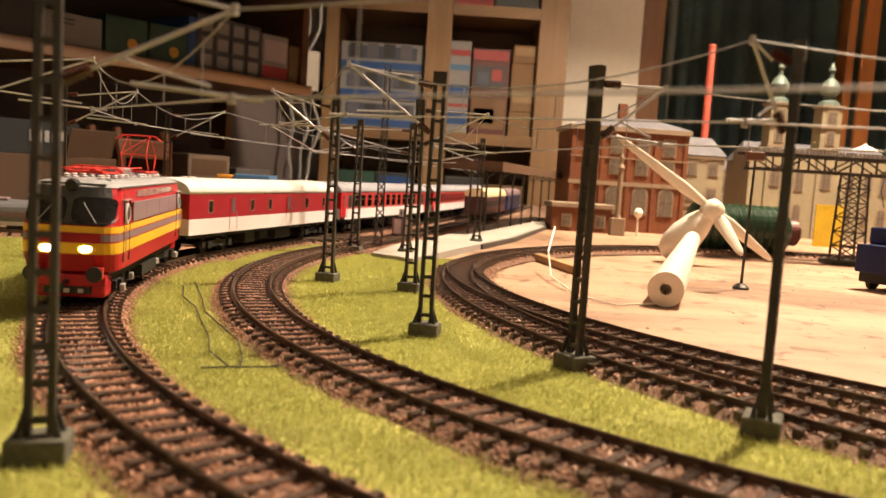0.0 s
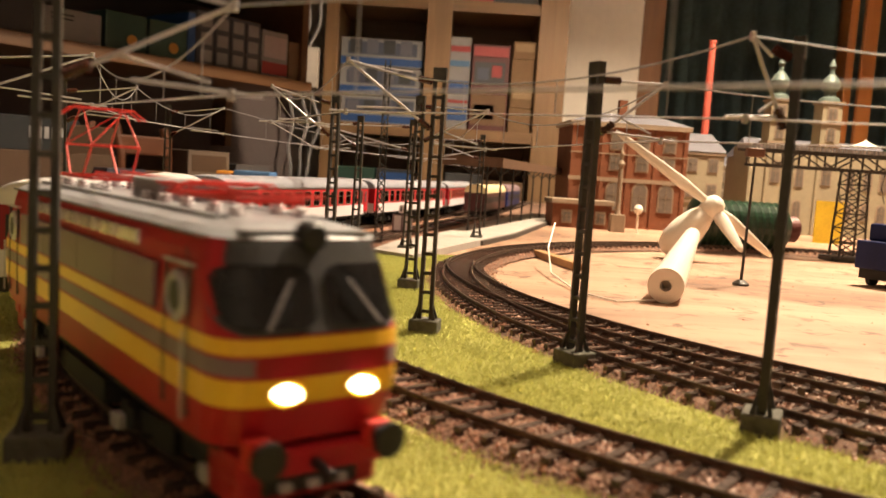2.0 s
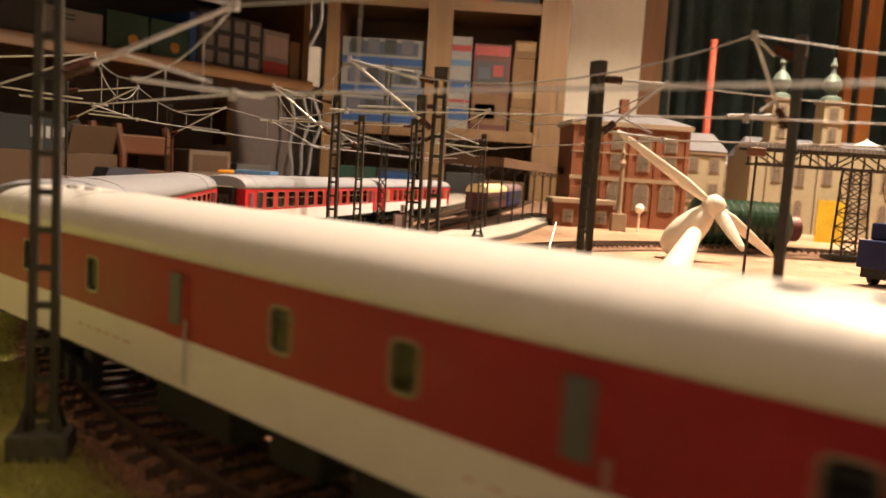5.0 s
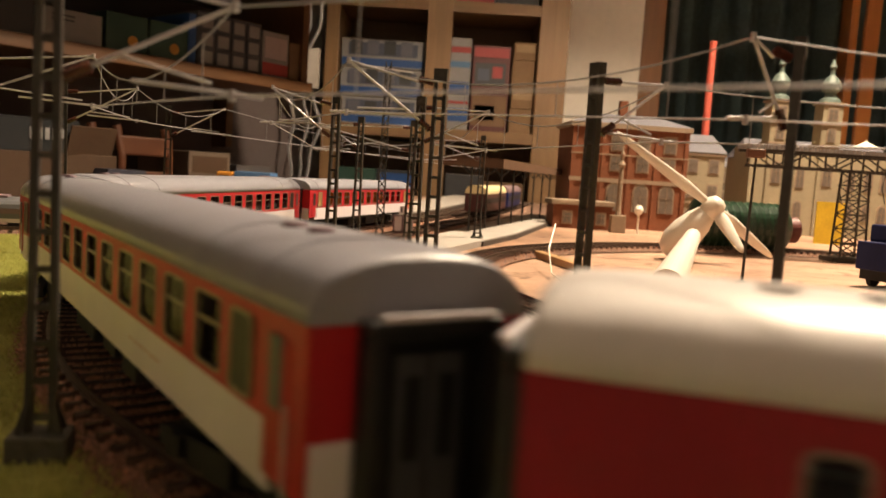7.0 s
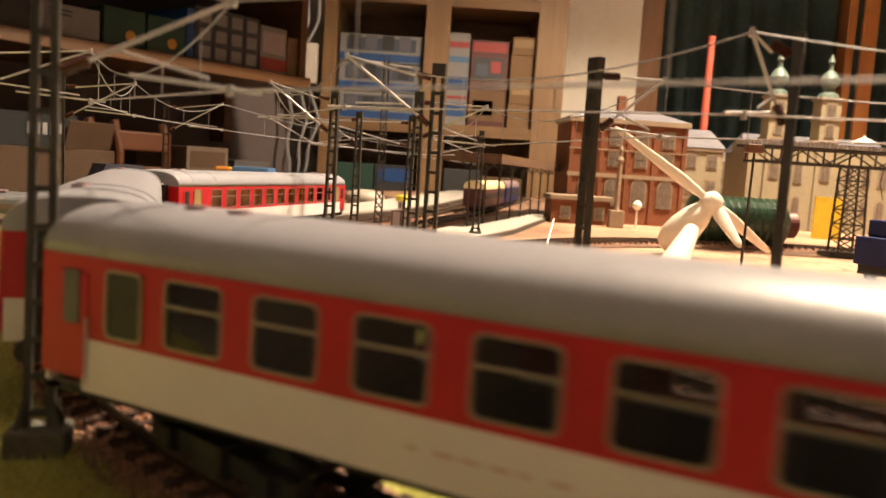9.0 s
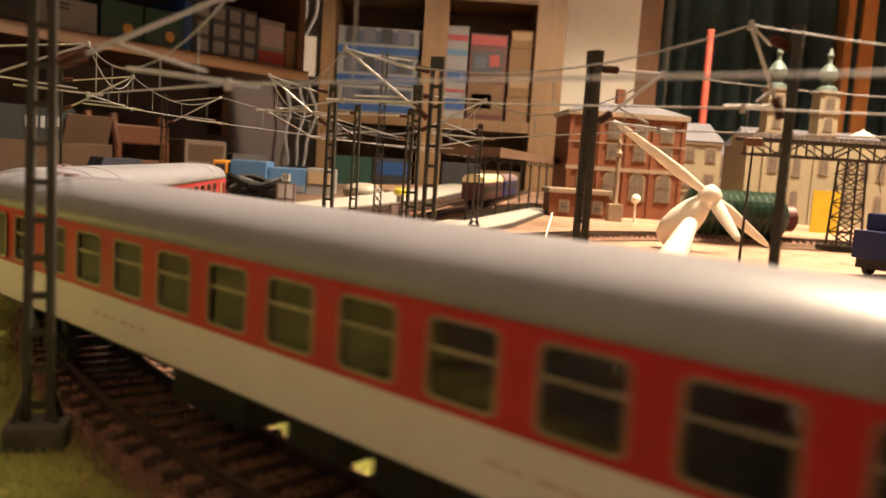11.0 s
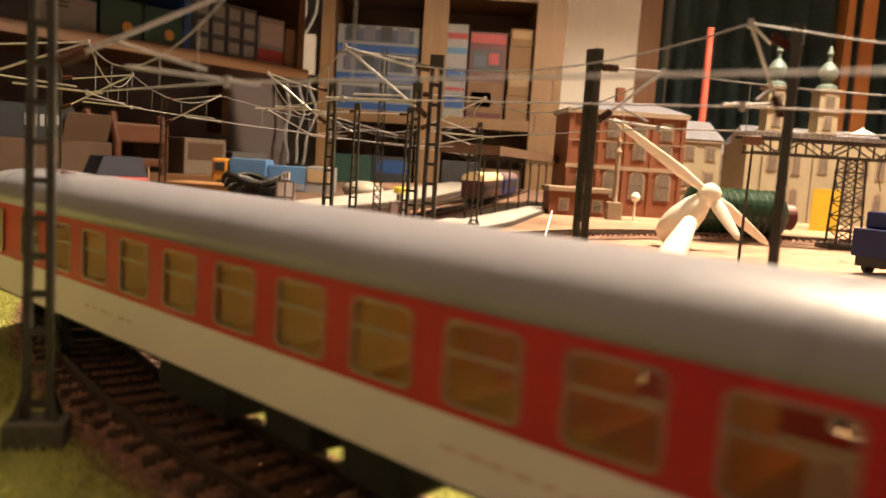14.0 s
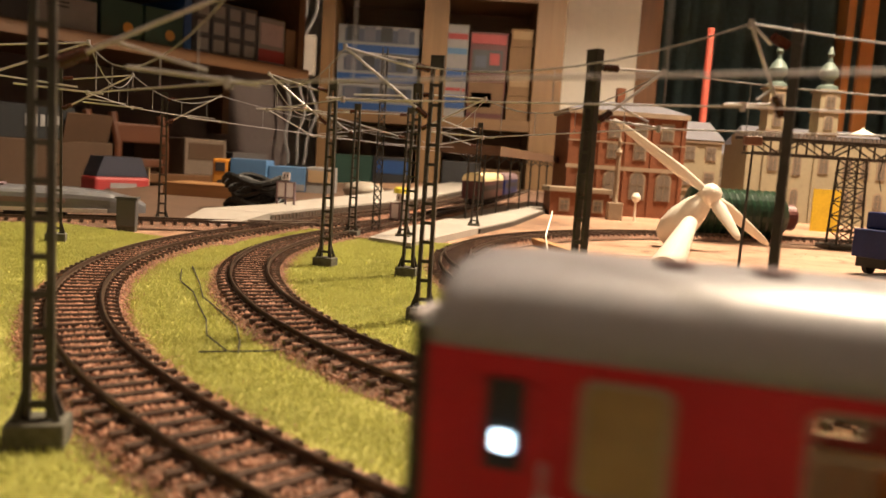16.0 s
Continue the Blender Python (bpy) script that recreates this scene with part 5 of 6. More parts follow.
v = [bmr.verts.new(p) for p in ((-SW - 0.004, -0.004, SH + 0.003), (SW + 0.004, -0.004, SH + 0.003), (SW + 0.004, SD + 0.004, SH + 0.003), (-SW - 0.004, SD + 0.004, SH + 0.003), (-SW * 0.55, SD * 0.35, SH + 0.019), (SW * 0.55, SD * 0.35, SH + 0.019), (SW * 0.55, SD * 0.65, SH + 0.019), (-SW * 0.55, SD * 0.65, SH + 0.019))]
for f in ((0, 1, 5, 4), (1, 2, 6, 5), (2, 3, 7, 6), (3, 0, 4, 7), (4, 5, 6, 7), (3, 2, 1, 0)):
    bmr.faces.new([v[i] for i in f])
part("roof", bmr, SLATE, stn, "grey hipped roof")
for k in range(4):
    x = -0.060 + 0.040 * k
    house_window(stn, x, 0, 0.086, 0.016, 0.020, False)
    house_window(stn, x, 0, 0.116, 0.016, 0.022, False)
    house_window(stn, x, 0, 0.026, 0.020, 0.040, True)
for x in (-SW + 0.003, -0.04, 0.0, 0.04, SW - 0.003):
    part("pilaster", boxes((x - 0.003, x + 0.003, -0.0018, 0, 0, SH - 0.004)), BRICK, stn)
part("chimney", boxes((-0.012, 0.0, 0.03, 0.042, SH, SH + 0.040)), BRICK, stn)
annex = thing("station_annex", "low brick annex with pale cornice before the station", "building", pose(0.192, 1.135, 0, 0, 0, 4))
part("wall", boxes((-0.042, 0.042, 0, 0.05, 0, 0.033)), BRICK, annex)
part("roof", boxes((-0.045, 0.045, -0.003, 0.053, 0.033, 0.040), bevel=0.001), TRIM, annex)
for x in (-0.022, 0.008, 0.026):
    house_window(annex, x, 0, 0.008, 0.011, 0.014, False)
fig = thing("monument", "pale stone column monument before the station", "monument", pose(0.234, 1.10, 0))
part("plinth", boxes((-0.010, 0.010, -0.008, 0.008, 0, 0.024), bevel=0.001), TRIM, fig)
part("column", lathe([(0.0045, 0.024), (0.0035, 0.03), (0.003, 0.088), (0.005, 0.092), (0.002, 0.098), (0.003, 0.106), (0.001, 0.112)], 14), TRIM, fig)
tagged(part("globe_lamp", lathe([(0.0015, 0), (0.0015, 0.026), (0.004, 0.027), (0.0062, 0.031), (0.0062, 0.034), (0.003, 0.039)], 14), WHITEPLASTIC, m=pose(0.262, 1.10, 0)), "small white globe lamp before the station", "lamp")


def block(x, y, wd, dp, h, label, wall, rows, cols, rot=0, roof=SLATE, arch=False):
    b = thing("town_house", label, "building", pose(x, y, 0, 0, 0, rot), group="model town houses")
    part("wall", boxes((-wd / 2, wd / 2, 0, dp, 0, h)), wall, b)
    bm = bmesh.new()
    v = [bm.verts.new(p) for p in ((-wd / 2 - 0.003, -0.004, h), (wd / 2 + 0.003, -0.004, h), (wd / 2 + 0.003, dp + 0.004, h), (-wd / 2 - 0.003, dp + 0.004, h), (-wd / 2 + 0.012, dp / 2, h + dp * 0.4), (wd / 2 - 0.012, dp / 2, h + dp * 0.4))]
    for f in ((0, 1, 5, 4), (2, 3, 4, 5), (1, 2, 5), (3, 0, 4), (3, 2, 1, 0)):
        bm.faces.new([v[i] for i in f])
    part("roof", bm, roof, b)
    for z in (h - 0.005, h / rows):
        part("cornice", boxes((-wd / 2 - 0.002, wd / 2 + 0.002, -0.003, 0, z, z + 0.003)), TRIM, b)
    for r in range(rows):
        for c in range(cols):
            house_window(b, -wd / 2 + wd * (c + 0.5) / cols, 0, h * (r + 0.22) / rows, wd / cols * 0.42, h / rows * 0.5, arch and r == 0)
    return b


block(0.425, 1.36, 0.070, 0.08, 0.128, "narrow ochre town house with grey roof", CREAMWALL, 3, 2)
block(0.660, 1.45, 0.27, 0.09, 0.130, "cream classical facade with rows of windows", CREAMWALL, 3, 9, arch=True)
block(0.515, 1.62, 0.10, 0.08, 0.115, "dull ochre town house behind the tube", mat("ochre_dull", (0.10, 0.08, 0.055), 0.8, scale=150, vary=0.15), 3, 3)
ch = thing("church", "cream baroque church with two green-domed towers", "church", pose(0.587, 1.36, 0))
COPPER = mat("copper_green", (0.085, 0.115, 0.10), 0.5, scale=200, vary=0.2)
part("nave", boxes((-0.085, 0.16, 0.0, 0.08, 0, 0.145)), CREAMWALL, ch)
for x in (-0.042, 0.043):
    tw = part("tower", boxes((x - 0.0165, x + 0.0165, -0.004, 0.030, 0, 0.222), bevel=0.0008), CREAMWALL, ch)
    for z in (0.150, 0.186, 0.220):
        part("tower_cornice", boxes((x - 0.019, x + 0.019, -0.007, 0.033, z, z + 0.0035)), TRIM, tw)
    part("dome", lathe([(0.018, 0.222), (0.016, 0.230), (0.010, 0.233), (0.0095, 0.240), (0.0145, 0.246), (0.0155, 0.254), (0.010, 0.264), (0.004, 0.270), (0.0035, 0.278), (0.006, 0.283), (0.001, 0.296)], 20), COPPER, tw, "green copper onion dome", m=pose(x, 0.013, 0))
    house_window(ch, x, -0.004, 0.158, 0.012, 0.022, True)
    house_window(ch, x, -0.004, 0.194, 0.014, 0.018, False)
    house_window(ch, x, -0.004, 0.085, 0.014, 0.034, True)
for x in (0.0, 0.085, 0.115, 0.142):
    house_window(ch, x, 0, 0.080, 0.012, 0.034, True)
    house_window(ch, x, 0, 0.030, 0.012, 0.026, True)
tagged(part("yellow_card", boxes((-0.020, 0.020, -0.001, 0.001, 0, 0.060)), mat("yellow_card", (0.55, 0.38, 0.015), 0.6), m=pose(0.545, 1.15, 0.0)), "plain yellow card standing on the board", "card")
tagged(part("factory_chimney", lathe([(0.0075, 0), (0.006, 0.33), (0.0066, 0.331), (0.0066, 0.336)], 18), mat("chimney_red", (0.45, 0.08, 0.05), 0.7, scale=200), m=pose(0.466, 1.50, 0)), "tall slim red factory chimney", "chimney")

# ---- room furniture ----
PINE = wood("pine_wood", (0.235, 0.132, 0.058), 4, 0.5, 0.25, axis=2)
PINEH = wood("pine_shelf", (0.21, 0.115, 0.048), 4, 0.5, 0.25, axis=0)
bc = thing("bookcase", "tall pine bookcase filled with boxes", "bookcase", pose(0, 2.8, 0, 0, 0, 0))
BX = (-0.424, -0.06, 0.33)
for x, wd in ((BX[0], 0.045), (BX[1], 0.085), (BX[2], 0.10)):
    part("upright", boxes((x - wd / 2, x + wd / 2, 0, 0.30, -0.9, 1.25), bevel=0.002), PINE, bc)
for z in (1.05, 0.655, 0.222, -0.15, -0.55):
    for a, b in ((BX[0] + 0.0225, BX[1] - 0.0425), (BX[1] + 0.0425, BX[2] - 0.05)):
        part("shelf", boxes((a, b, 0.004, 0.29, z - 0.038, z), bevel=0.001), PINEH, bc)
part("back_panel", boxes((BX[0], BX[2], 0.29, 0.30, -0.9, 1.25)), wood("back_wood", (0.16, 0.09, 0.045), 4), bc)


def colour(name, rgb, rough=0.5):
    return mat(name, rgb, rough, scale=60, vary=0.12, bump=0.03)


CARDBLUE, CARDWHITE, CARDRED, CARDBROWN, CARDDARK, CARDLBLUE = (colour("card_blue", (0.014, 0.065, 0.23)), colour("card_white", (0.23, 0.22, 0.225)), colour("card_red", (0.30, 0.03, 0.03)),
                                                               colour("cardboard", (0.17, 0.10, 0.055), 0.8), colour("card_dark", (0.03, 0.03, 0.035)), colour("card_light_blue", (0.07, 0.16, 0.32)))
CARDGREEN = colour("card_green", (0.02, 0.06, 0.045))
TAN, TANLIGHT = colour("tan_card", (0.22, 0.13, 0.065), 0.8), colour("tan_light_card", (0.34, 0.23, 0.13), 0.8)


def carton(name, label, m, w, d, h, body, stripe=None, panel=None, bars=0):
    c = tagged(part(name, boxes((-w / 2, w / 2, 0, d, 0, h), bevel=min(w, h) * 0.02), body, m=m), label, "box", group="stored boxes")
    if stripe:
        part("stripe", boxes((-w / 2 + 0.001, w / 2 - 0.001, -0.0012, 0, h * 0.06, h * 0.32)), stripe, c)
    if panel:
        part("picture_panel", boxes((-w * 0.42, w * 0.42, -0.0012, 0, h * 0.42, h * 0.88)), panel, c)
    for k in range(bars):
        part("lettering", boxes((-w * 0.36, -w * 0.36 + w * RND.uniform(0.3, 0.6), -0.0022, -0.0012, h * (0.78 - 0.13 * k), h * (0.83 - 0.13 * k))), CARDDARK, c)
    return c


def on_case(x0, x1, z, items, y=2.84):
    x = x0
    for w, h, body, stripe, panel, lab in items:
        if x + w > x1:
            break
        carton("stored_box", lab, pose(x + w / 2, y, z), w, 0.2, h, body, stripe, panel)
        x += w + 0.004


LBL = "blue and white cardboard box on the bookcase shelf"
DRAWERGREY = colour("print_grey", (0.10, 0.10, 0.13))
PICTURE = colour("picture_grey", (0.055, 0.065, 0.10))
for zz in (0.222, 0.320, 0.418):
    bx = carton("stored_box", LBL, pose(-0.252, 2.84, zz), 0.285, 0.2, 0.095, CARDWHITE, CARDBLUE, PICTURE)
    for k in range(4):
        part("picture", boxes((-0.112 + 0.058 * k, -0.072 + 0.058 * k, -0.002, -0.0012, 0.044, 0.044 + 0.012 * (2 + (k * 3 + int(zz * 100)) % 3))), CARDDARK if (k + int(zz * 100)) % 2 else DRAWERGREY, bx)
on_case(-0.395, -0.105, -0.15, [(0.285, 0.12, CARDDARK, CARDBLUE, None, "dark blue box on the lower shelf")])
on_case(-0.395, -0.105, -0.03, [(0.14, 0.10, CARDGREEN, None, None, "dark green box on the lower shelf"), (0.14, 0.10, CARDDARK, None, CARDBLUE, "black box on the lower shelf")])
tall = carton("stored_box", "upright white box with blue bands and red print", pose(0.018, 2.84, 0.222), 0.072, 0.2, 0.315, CARDWHITE)
for z0, z1, mt in ((0.03, 0.075, CARDBLUE), (0.125, 0.165, CARDBLUE), (0.215, 0.235, CARDLBLUE), (0.265, 0.285, CARDRED), (0.09, 0.10, CARDRED)):
    part("band", boxes((-0.034, 0.034, -0.0014, 0, z0, z1)), mt, tall)
dark_set = carton("stored_box", "dark red boxed set with pictures on the shelf", pose(0.125, 2.84, 0.222), 0.13, 0.2, 0.295, colour("dark_red_card", (0.085, 0.018, 0.018)))
for x0, x1, z0, z1, mt in ((-0.06, 0.06, 0.255, 0.288, CARDRED), (-0.055, 0.05, 0.16, 0.235, CARDDARK), (-0.045, -0.005, 0.175, 0.215, PICTURE), (0.005, 0.04, 0.185, 0.225, CARDRED), (-0.06, 0.06, 0.02, 0.125, CARDBROWN), (-0.05, 0.02, 0.04, 0.09, CARDDARK)):
    part("picture", boxes((x0, x1, -0.0014 - 0.0006 * (mt in (PICTURE, CARDRED)), 0, z0, z1)), mt, dark_set)
for k, (z, h) in enumerate(((0.222, 0.085), (0.308, 0.075), (0.384, 0.09), (0.475, 0.06))):
    carton("stored_box", "tan carton in a stack on the bookcase shelf", pose(0.237 + 0.003 * (k % 2), 2.84, z), 0.078, 0.2, h, TAN, panel=TANLIGHT if k % 2 else None)
on_case(-0.395, -0.105, 0.655, [(0.14, 0.1, CARDDARK, None, None, "black box on the upper shelf"), (0.14, 0.08, CARDRED, None, None, "red box on the upper shelf")])
on_case(-0.01, 0.275, 0.655, [(0.13, 0.12, CARDRED, None, CARDDARK, "red box on the upper shelf"), (0.15, 0.10, CARDDARK, None, None, "black box on the upper shelf")])
on_case(-0.01, 0.275, -0.15, [(0.13, 0.22, CARDDARK, None, None, "black box on the lower shelf"), (0.14, 0.20, CARDBROWN, None, None, "brown carton on the lower shelf")])

# wall, door frame and curtained window to the east
structure("wall_pier", boxes((0.39, 0.695, 3.10, 3.30, -0.9, 1.6)), mat("pier_paint", (0.90, 0.85, 0.77), 0.9, scale=40, vary=0.05, bump=0.1), "pale plastered wall pier beside the bookcase", "wall")
FRAMEW = wood("brown_frame", (0.20, 0.085, 0.03), 4, 0.45, 0.25, axis=2)
ORANGEW = wood("orange_frame", (0.42, 0.15, 0.035), 4, 0.4, 0.2, axis=2)
wn = tagged(part("window_1", boxes((0.695, 2.9, 3.20, 3.28, -0.2, 1.5)), mat("night_glass", (0.012, 0.018, 0.02), 0.15, scale=10, vary=0.2)), "dark night window behind teal curtains", "window", kind="structure")
for x, wd, mt in ((0.7375, 0.085, FRAMEW), (1.485, 0.03, ORANGEW), (1.555, 0.055, ORANGEW), (2.3, 0.07, ORANGEW)):
    part("window_frame", boxes((x - wd / 2, x + wd / 2, 3.10, 3.20, -0.3, 1.5), bevel=0.003), mt, wn)
part("window_sill", boxes((0.70, 2.9, 3.02, 3.2, -0.24, -0.2)), ORANGEW, wn)
TEAL = mat("teal_cloth", (0.12, 0.19, 0.20), 0.9, scale=60, vary=0.25, bump=0.1)
cur = bmesh.new()
n = 200
prev = None
for i in range(n + 1):
    x = 0.79 + 1.93 * i / n
    y = 3.155 + 0.036 * math.sin(i * 0.55) + 0.008 * math.sin(i * 1.7)
    q = (cur.verts.new((x, y, -0.2)), cur.verts.new((x, y, 1.5)))
    if prev:
        cur.faces.new((prev[0], q[0], q[1], prev[1]))
    prev = q
bmesh.ops.solidify(cur, geom=cur.faces[:], thickness=0.003)
tagged(part("curtain", cur, TEAL, smooth=True), "dark teal curtain hanging in vertical folds", "curtain")

# left-hand storage wall, oblique to the view
LW_M = pose(-0.778, 1.40, 0, 0, 0, math.degrees(math.atan2(0.60, 0.46)))
# wall paint with the shade under the shelf put into its colour
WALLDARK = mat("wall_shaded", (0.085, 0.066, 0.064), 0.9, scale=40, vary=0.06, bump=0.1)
tagged(part("wall_partition", boxes((-1.5, 0.98, 0.36, 0.40, -0.9, 1.6)), WALLDARK, m=LW_M), "beige partition wall, darkened for shade, behind the storage shelf", "wall", kind="structure")
BROWNSH = wood("brown_shelf", (0.10, 0.044, 0.015), 4, 0.5, 0.3)
sh = thing("wall_shelf", "long brown wooden wall shelf loaded with boxes", "shelf", LW_M)
part("board", boxes((-0.9, 0.72, 0.0, 0.36, 0.236, 0.262), bevel=0.002), BROWNSH, sh)
# unseen upper board, added deep enough to keep lamplight off the shelf below
part("board", boxes((-0.9, 0.72, -0.27, 0.36, 0.455, 0.48), bevel=0.002), BROWNSH, sh)
part("bracket", boxes((0.70, 0.72, 0.30, 0.36, 0.10, 0.236), (0.70, 0.72, 0.02, 0.36, 0.262, 0.455)), BROWNSH, sh)
part("board", boxes((-0.9, 0.72, 0.06, 0.36, -0.02, 0.0), bevel=0.002), BROWNSH, sh)


def on_shelf(x, w, h, body, lab, z=0.262, d=0.2, y=0.03, **kw):
    return carton("stored_box", lab, LW_M @ pose(x + w / 2, y, z), w, d, h, body, **kw)


on_shelf(-0.10, 0.17, 0.070, CARDDARK, "black box on the wall shelf")
on_shelf(-0.31, 0.2, 0.10, CARDBROWN, "brown carton on the wall shelf")
on_shelf(0.085, 0.115, 0.060, CARDWHITE, "white box with black lettering on the wall shelf", bars=2)
DOT = colour("orange_dot", (0.55, 0.26, 0.04))
for x in (0.208, 0.302):
    gb = on_shelf(x, 0.088, 0.075, CARDGREEN, "dark green box with an orange dot on the wall shelf")
    part("dot", lathe([(0.011, 0), (0.011, 0.0012)], 16), DOT, gb, "round orange mark", m=pose(0.012, 0, 0.024, 90, 0, 0))
on_shelf(0.392, 0.018, 0.105, CARDBLUE, "narrow blue box on the wall shelf")
DRAWER = colour("drawer_grey", (0.07, 0.07, 0.085))
cab = tagged(part("drawer_cabinet", boxes((0, 0.17, 0, 0.16, 0, 0.115), bevel=0.001), DRAWER, m=LW_M @ pose(0.413, 0.03, 0.262)), "small grey parts cabinet with white-labelled drawers", "cabinet")
for r, c in product(range(3), range(4)):
    dr = part("drawer", boxes((0.004 + 0.0415 * c, 0.0415 + 0.0415 * c, -0.003, 0, 0.004 + 0.0365 * r, 0.037 + 0.0365 * r)), DRAWER, cab)
    part("drawer_label", boxes((0.009 + 0.0415 * c, 0.0365 + 0.0415 * c, -0.0042, -0.003, 0.008 + 0.0365 * r, 0.033 + 0.0365 * r)), CARDWHITE, dr, "blank white drawer label")
on_shelf(0.588, 0.078, 0.105, CARDWHITE, "red and white striped box on the wall shelf", stripe=CARDRED, panel=colour("lilac_panel", (0.4, 0.32, 0.34)))
on_shelf(0.670, 0.045, 0.09, CARDBROWN, "plain brown carton on the wall shelf")
# boxes on the added upper board, out of view
for x, wd, h, cc, lb in ((-0.1, 0.2, 0.09, CARDWHITE, "white box on the upper wall shelf"), (0.12, 0.22, 0.08, CARDWHITE, "white carton on the upper wall shelf"), (0.36, 0.2, 0.10, CARDBLUE, "blue box on the upper wall shelf"), (0.57, 0.12, 0.12, CARDBROWN, "brown carton on the upper wall shelf")):
    on_shelf(x, wd, h, cc, lb, z=0.48)
# things on the low shelf, behind the layout
kb = on_shelf(-0.075, 0.187, 0.058, colour("card_black", (0.010, 0.011, 0.013), 0.9), "black carton with white lettering bars", z=0.058, y=-0.06)
for k in range(5):
    part("lettering", boxes((0.005 + 0.013 * k, 0.013 + 0.013 * k, -0.0022, -0.0012, 0.022, 0.042)), CARDWHITE, kb)
kraft = colour("old_cardboard", (0.055, 0.027, 0.011), 0.8)
kbx = on_shelf(-0.10, 0.285, 0.088, kraft, "worn open brown cardboard box", z=-0.03, y=-0.06)
part("flap", boxes((0, 0.09, -0.003, 0, 0, 0.055), bevel=0.001), kraft, kbx, "raised cardboard flap", m=pose(0.045, 0.002, 0.086, 18, 0, 4))
CHAIRW = wood("red_brown_wood", (0.085, 0.028, 0.011), 4, 0.45, 0.25)
cr = thing("wooden_chair", "red-brown wooden chair back beyond the table", "chair", LW_M @ pose(0.225, 0.085, 0.0))
for x in (0.0, 0.055, 0.165):
    part("back_post", polyrod([Vector((x + (0.008 if x == 0 else 0), 0.0, 0.0)), Vector((x, 0.0, 0.06)), Vector((x - 0.010, 0.006, 0.122))], 0.009, 8), CHAIRW, cr)
part("top_rail", boxes((0.048, 0.172, -0.006, 0.006, 0.062, 0.102), bevel=0.004), CHAIRW, cr)
part("lower_rail", boxes((0.0, 0.165, -0.005, 0.005, 0.012, 0.030), bevel=0.003), CHAIRW, cr)
on_shelf(0.425, 0.11, 0.080, colour("dull_cardboard", (0.12, 0.085, 0.062), 0.8), "dull brown cardboard box with a faint label", z=0.0, y=0.062, panel=kraft)
on_shelf(0.56, 0.10, 0.055, colour("grey_carton", (0.07, 0.062, 0.062), 0.8), "low grey carton on the low shelf", z=0.0, y=0.07)
# toy van and loose sheets on the side table
tv = thing("toy_van", "red and blue-grey toy van with a pale tailgate", "toy van", LW_M @ pose(0.045, -0.25, -0.03) @ Matrix.Scale(0.85, 4))
part("body", boxes((0, 0.115, 0, 0.055, 0.010, 0.042), bevel=0.006), CARDRED, tv)
hood = boxes((0.004, 0.112, 0.003, 0.052, 0.042, 0.080))
for q in hood.verts:
    if q.co.z > 0.06:
        q.co.x = 0.058 + (q.co.x - 0.058) * 0.72
part("upper_body", hood, colour("blue_grey_paint", (0.040, 0.042, 0.060), 0.35), tv, "blue-grey sloping upper body")
part("tailgate", boxes((0.1155, 0.118, 0.006, 0.049, 0.015, 0.062), bevel=0.0008), TANLIGHT, tv, "pale tailgate")
part("stripe", boxes((0.030, 0.085, -0.0012, 0, 0.020, 0.030)), CARDWHITE, tv)
for x in (0.025, 0.09):
    for y in (0.001, 0.054):
        part("wheel", rods(((x, y - 0.004, 0.010), (x, y + 0.004, 0.010), 0.010), n=16), CARDDARK, tv)
rs = random.Random(21)
for k in range(7):
    tagged(part("paper_sheet", boxes((0, 0.10, 0, 0.07, 0, 0.0015)), (TAN, CARDWHITE, kraft, PICTURE)[k % 4], m=LW_M @ pose(-0.12 + 0.09 * k, -0.20 - 0.03 * (k % 3), -0.0298 + 0.0021 * k, 0, 0, rs.uniform(-30, 30))), "loose sheet lying on the side table", "paper", group="loose sheets")
tb = structure("side_table", boxes((-0.9, 0.76, -0.80, 0.06, -0.060, -0.030), bevel=0.002), wood("table_brown", (0.085, 0.036, 0.014), 4, 0.5, 0.25), "brown wooden side table beyond the layout", "table")
tb.matrix_basis = LW_M

# clutter on the far board
tagged(part("wooden_plank", boxes((-0.055, 0.055, -0.035, 0.035, 0, 0.017), bevel=0.001), wood("plank_wood", (0.26, 0.13, 0.05), 8), m=pose(-0.292, 1.04, 0.0, 0, 0, -6)), "thick wooden board lying behind the platform", "board")
tt = thing("toy_truck", "orange and blue toy truck with a white-striped load", "toy truck", pose(-0.372, 1.30, 0.0, 0, 0, -4))
ORANGE = colour("card_orange", (0.50, 0.20, 0.02))
part("cab", boxes((0, 0.026, 0, 0.045, 0.006, 0.046), bevel=0.003), ORANGE, tt)
part("cab_window", boxes((0.005, 0.021, -0.0012, 0.001, 0.026, 0.040), bevel=0.0004), CARDDARK, tt)
part("load_box", boxes((0.029, 0.088, 0, 0.045, 0.010, 0.048), bevel=0.001), CARDLBLUE, tt)
part("load_stripe", boxes((0.031, 0.086, -0.0012, 0, 0.014, 0.021)), CARDWHITE, tt)
part("chassis", boxes((0.0, 0.088, 0.006, 0.039, 0.004, 0.010)), ORANGE, tt)
for x in (0.014, 0.060, 0.076):
    for y in (0.001, 0.044):
        part("wheel", rods(((x, y - 0.003, 0.0062), (x, y + 0.003, 0.0062), 0.0062), n=14), CARDDARK, tt)
carton("model_box", "light blue and white model box", pose(-0.252, 1.30, 0.0), 0.060, 0.06, 0.040, CARDLBLUE, stripe=CARDWHITE)
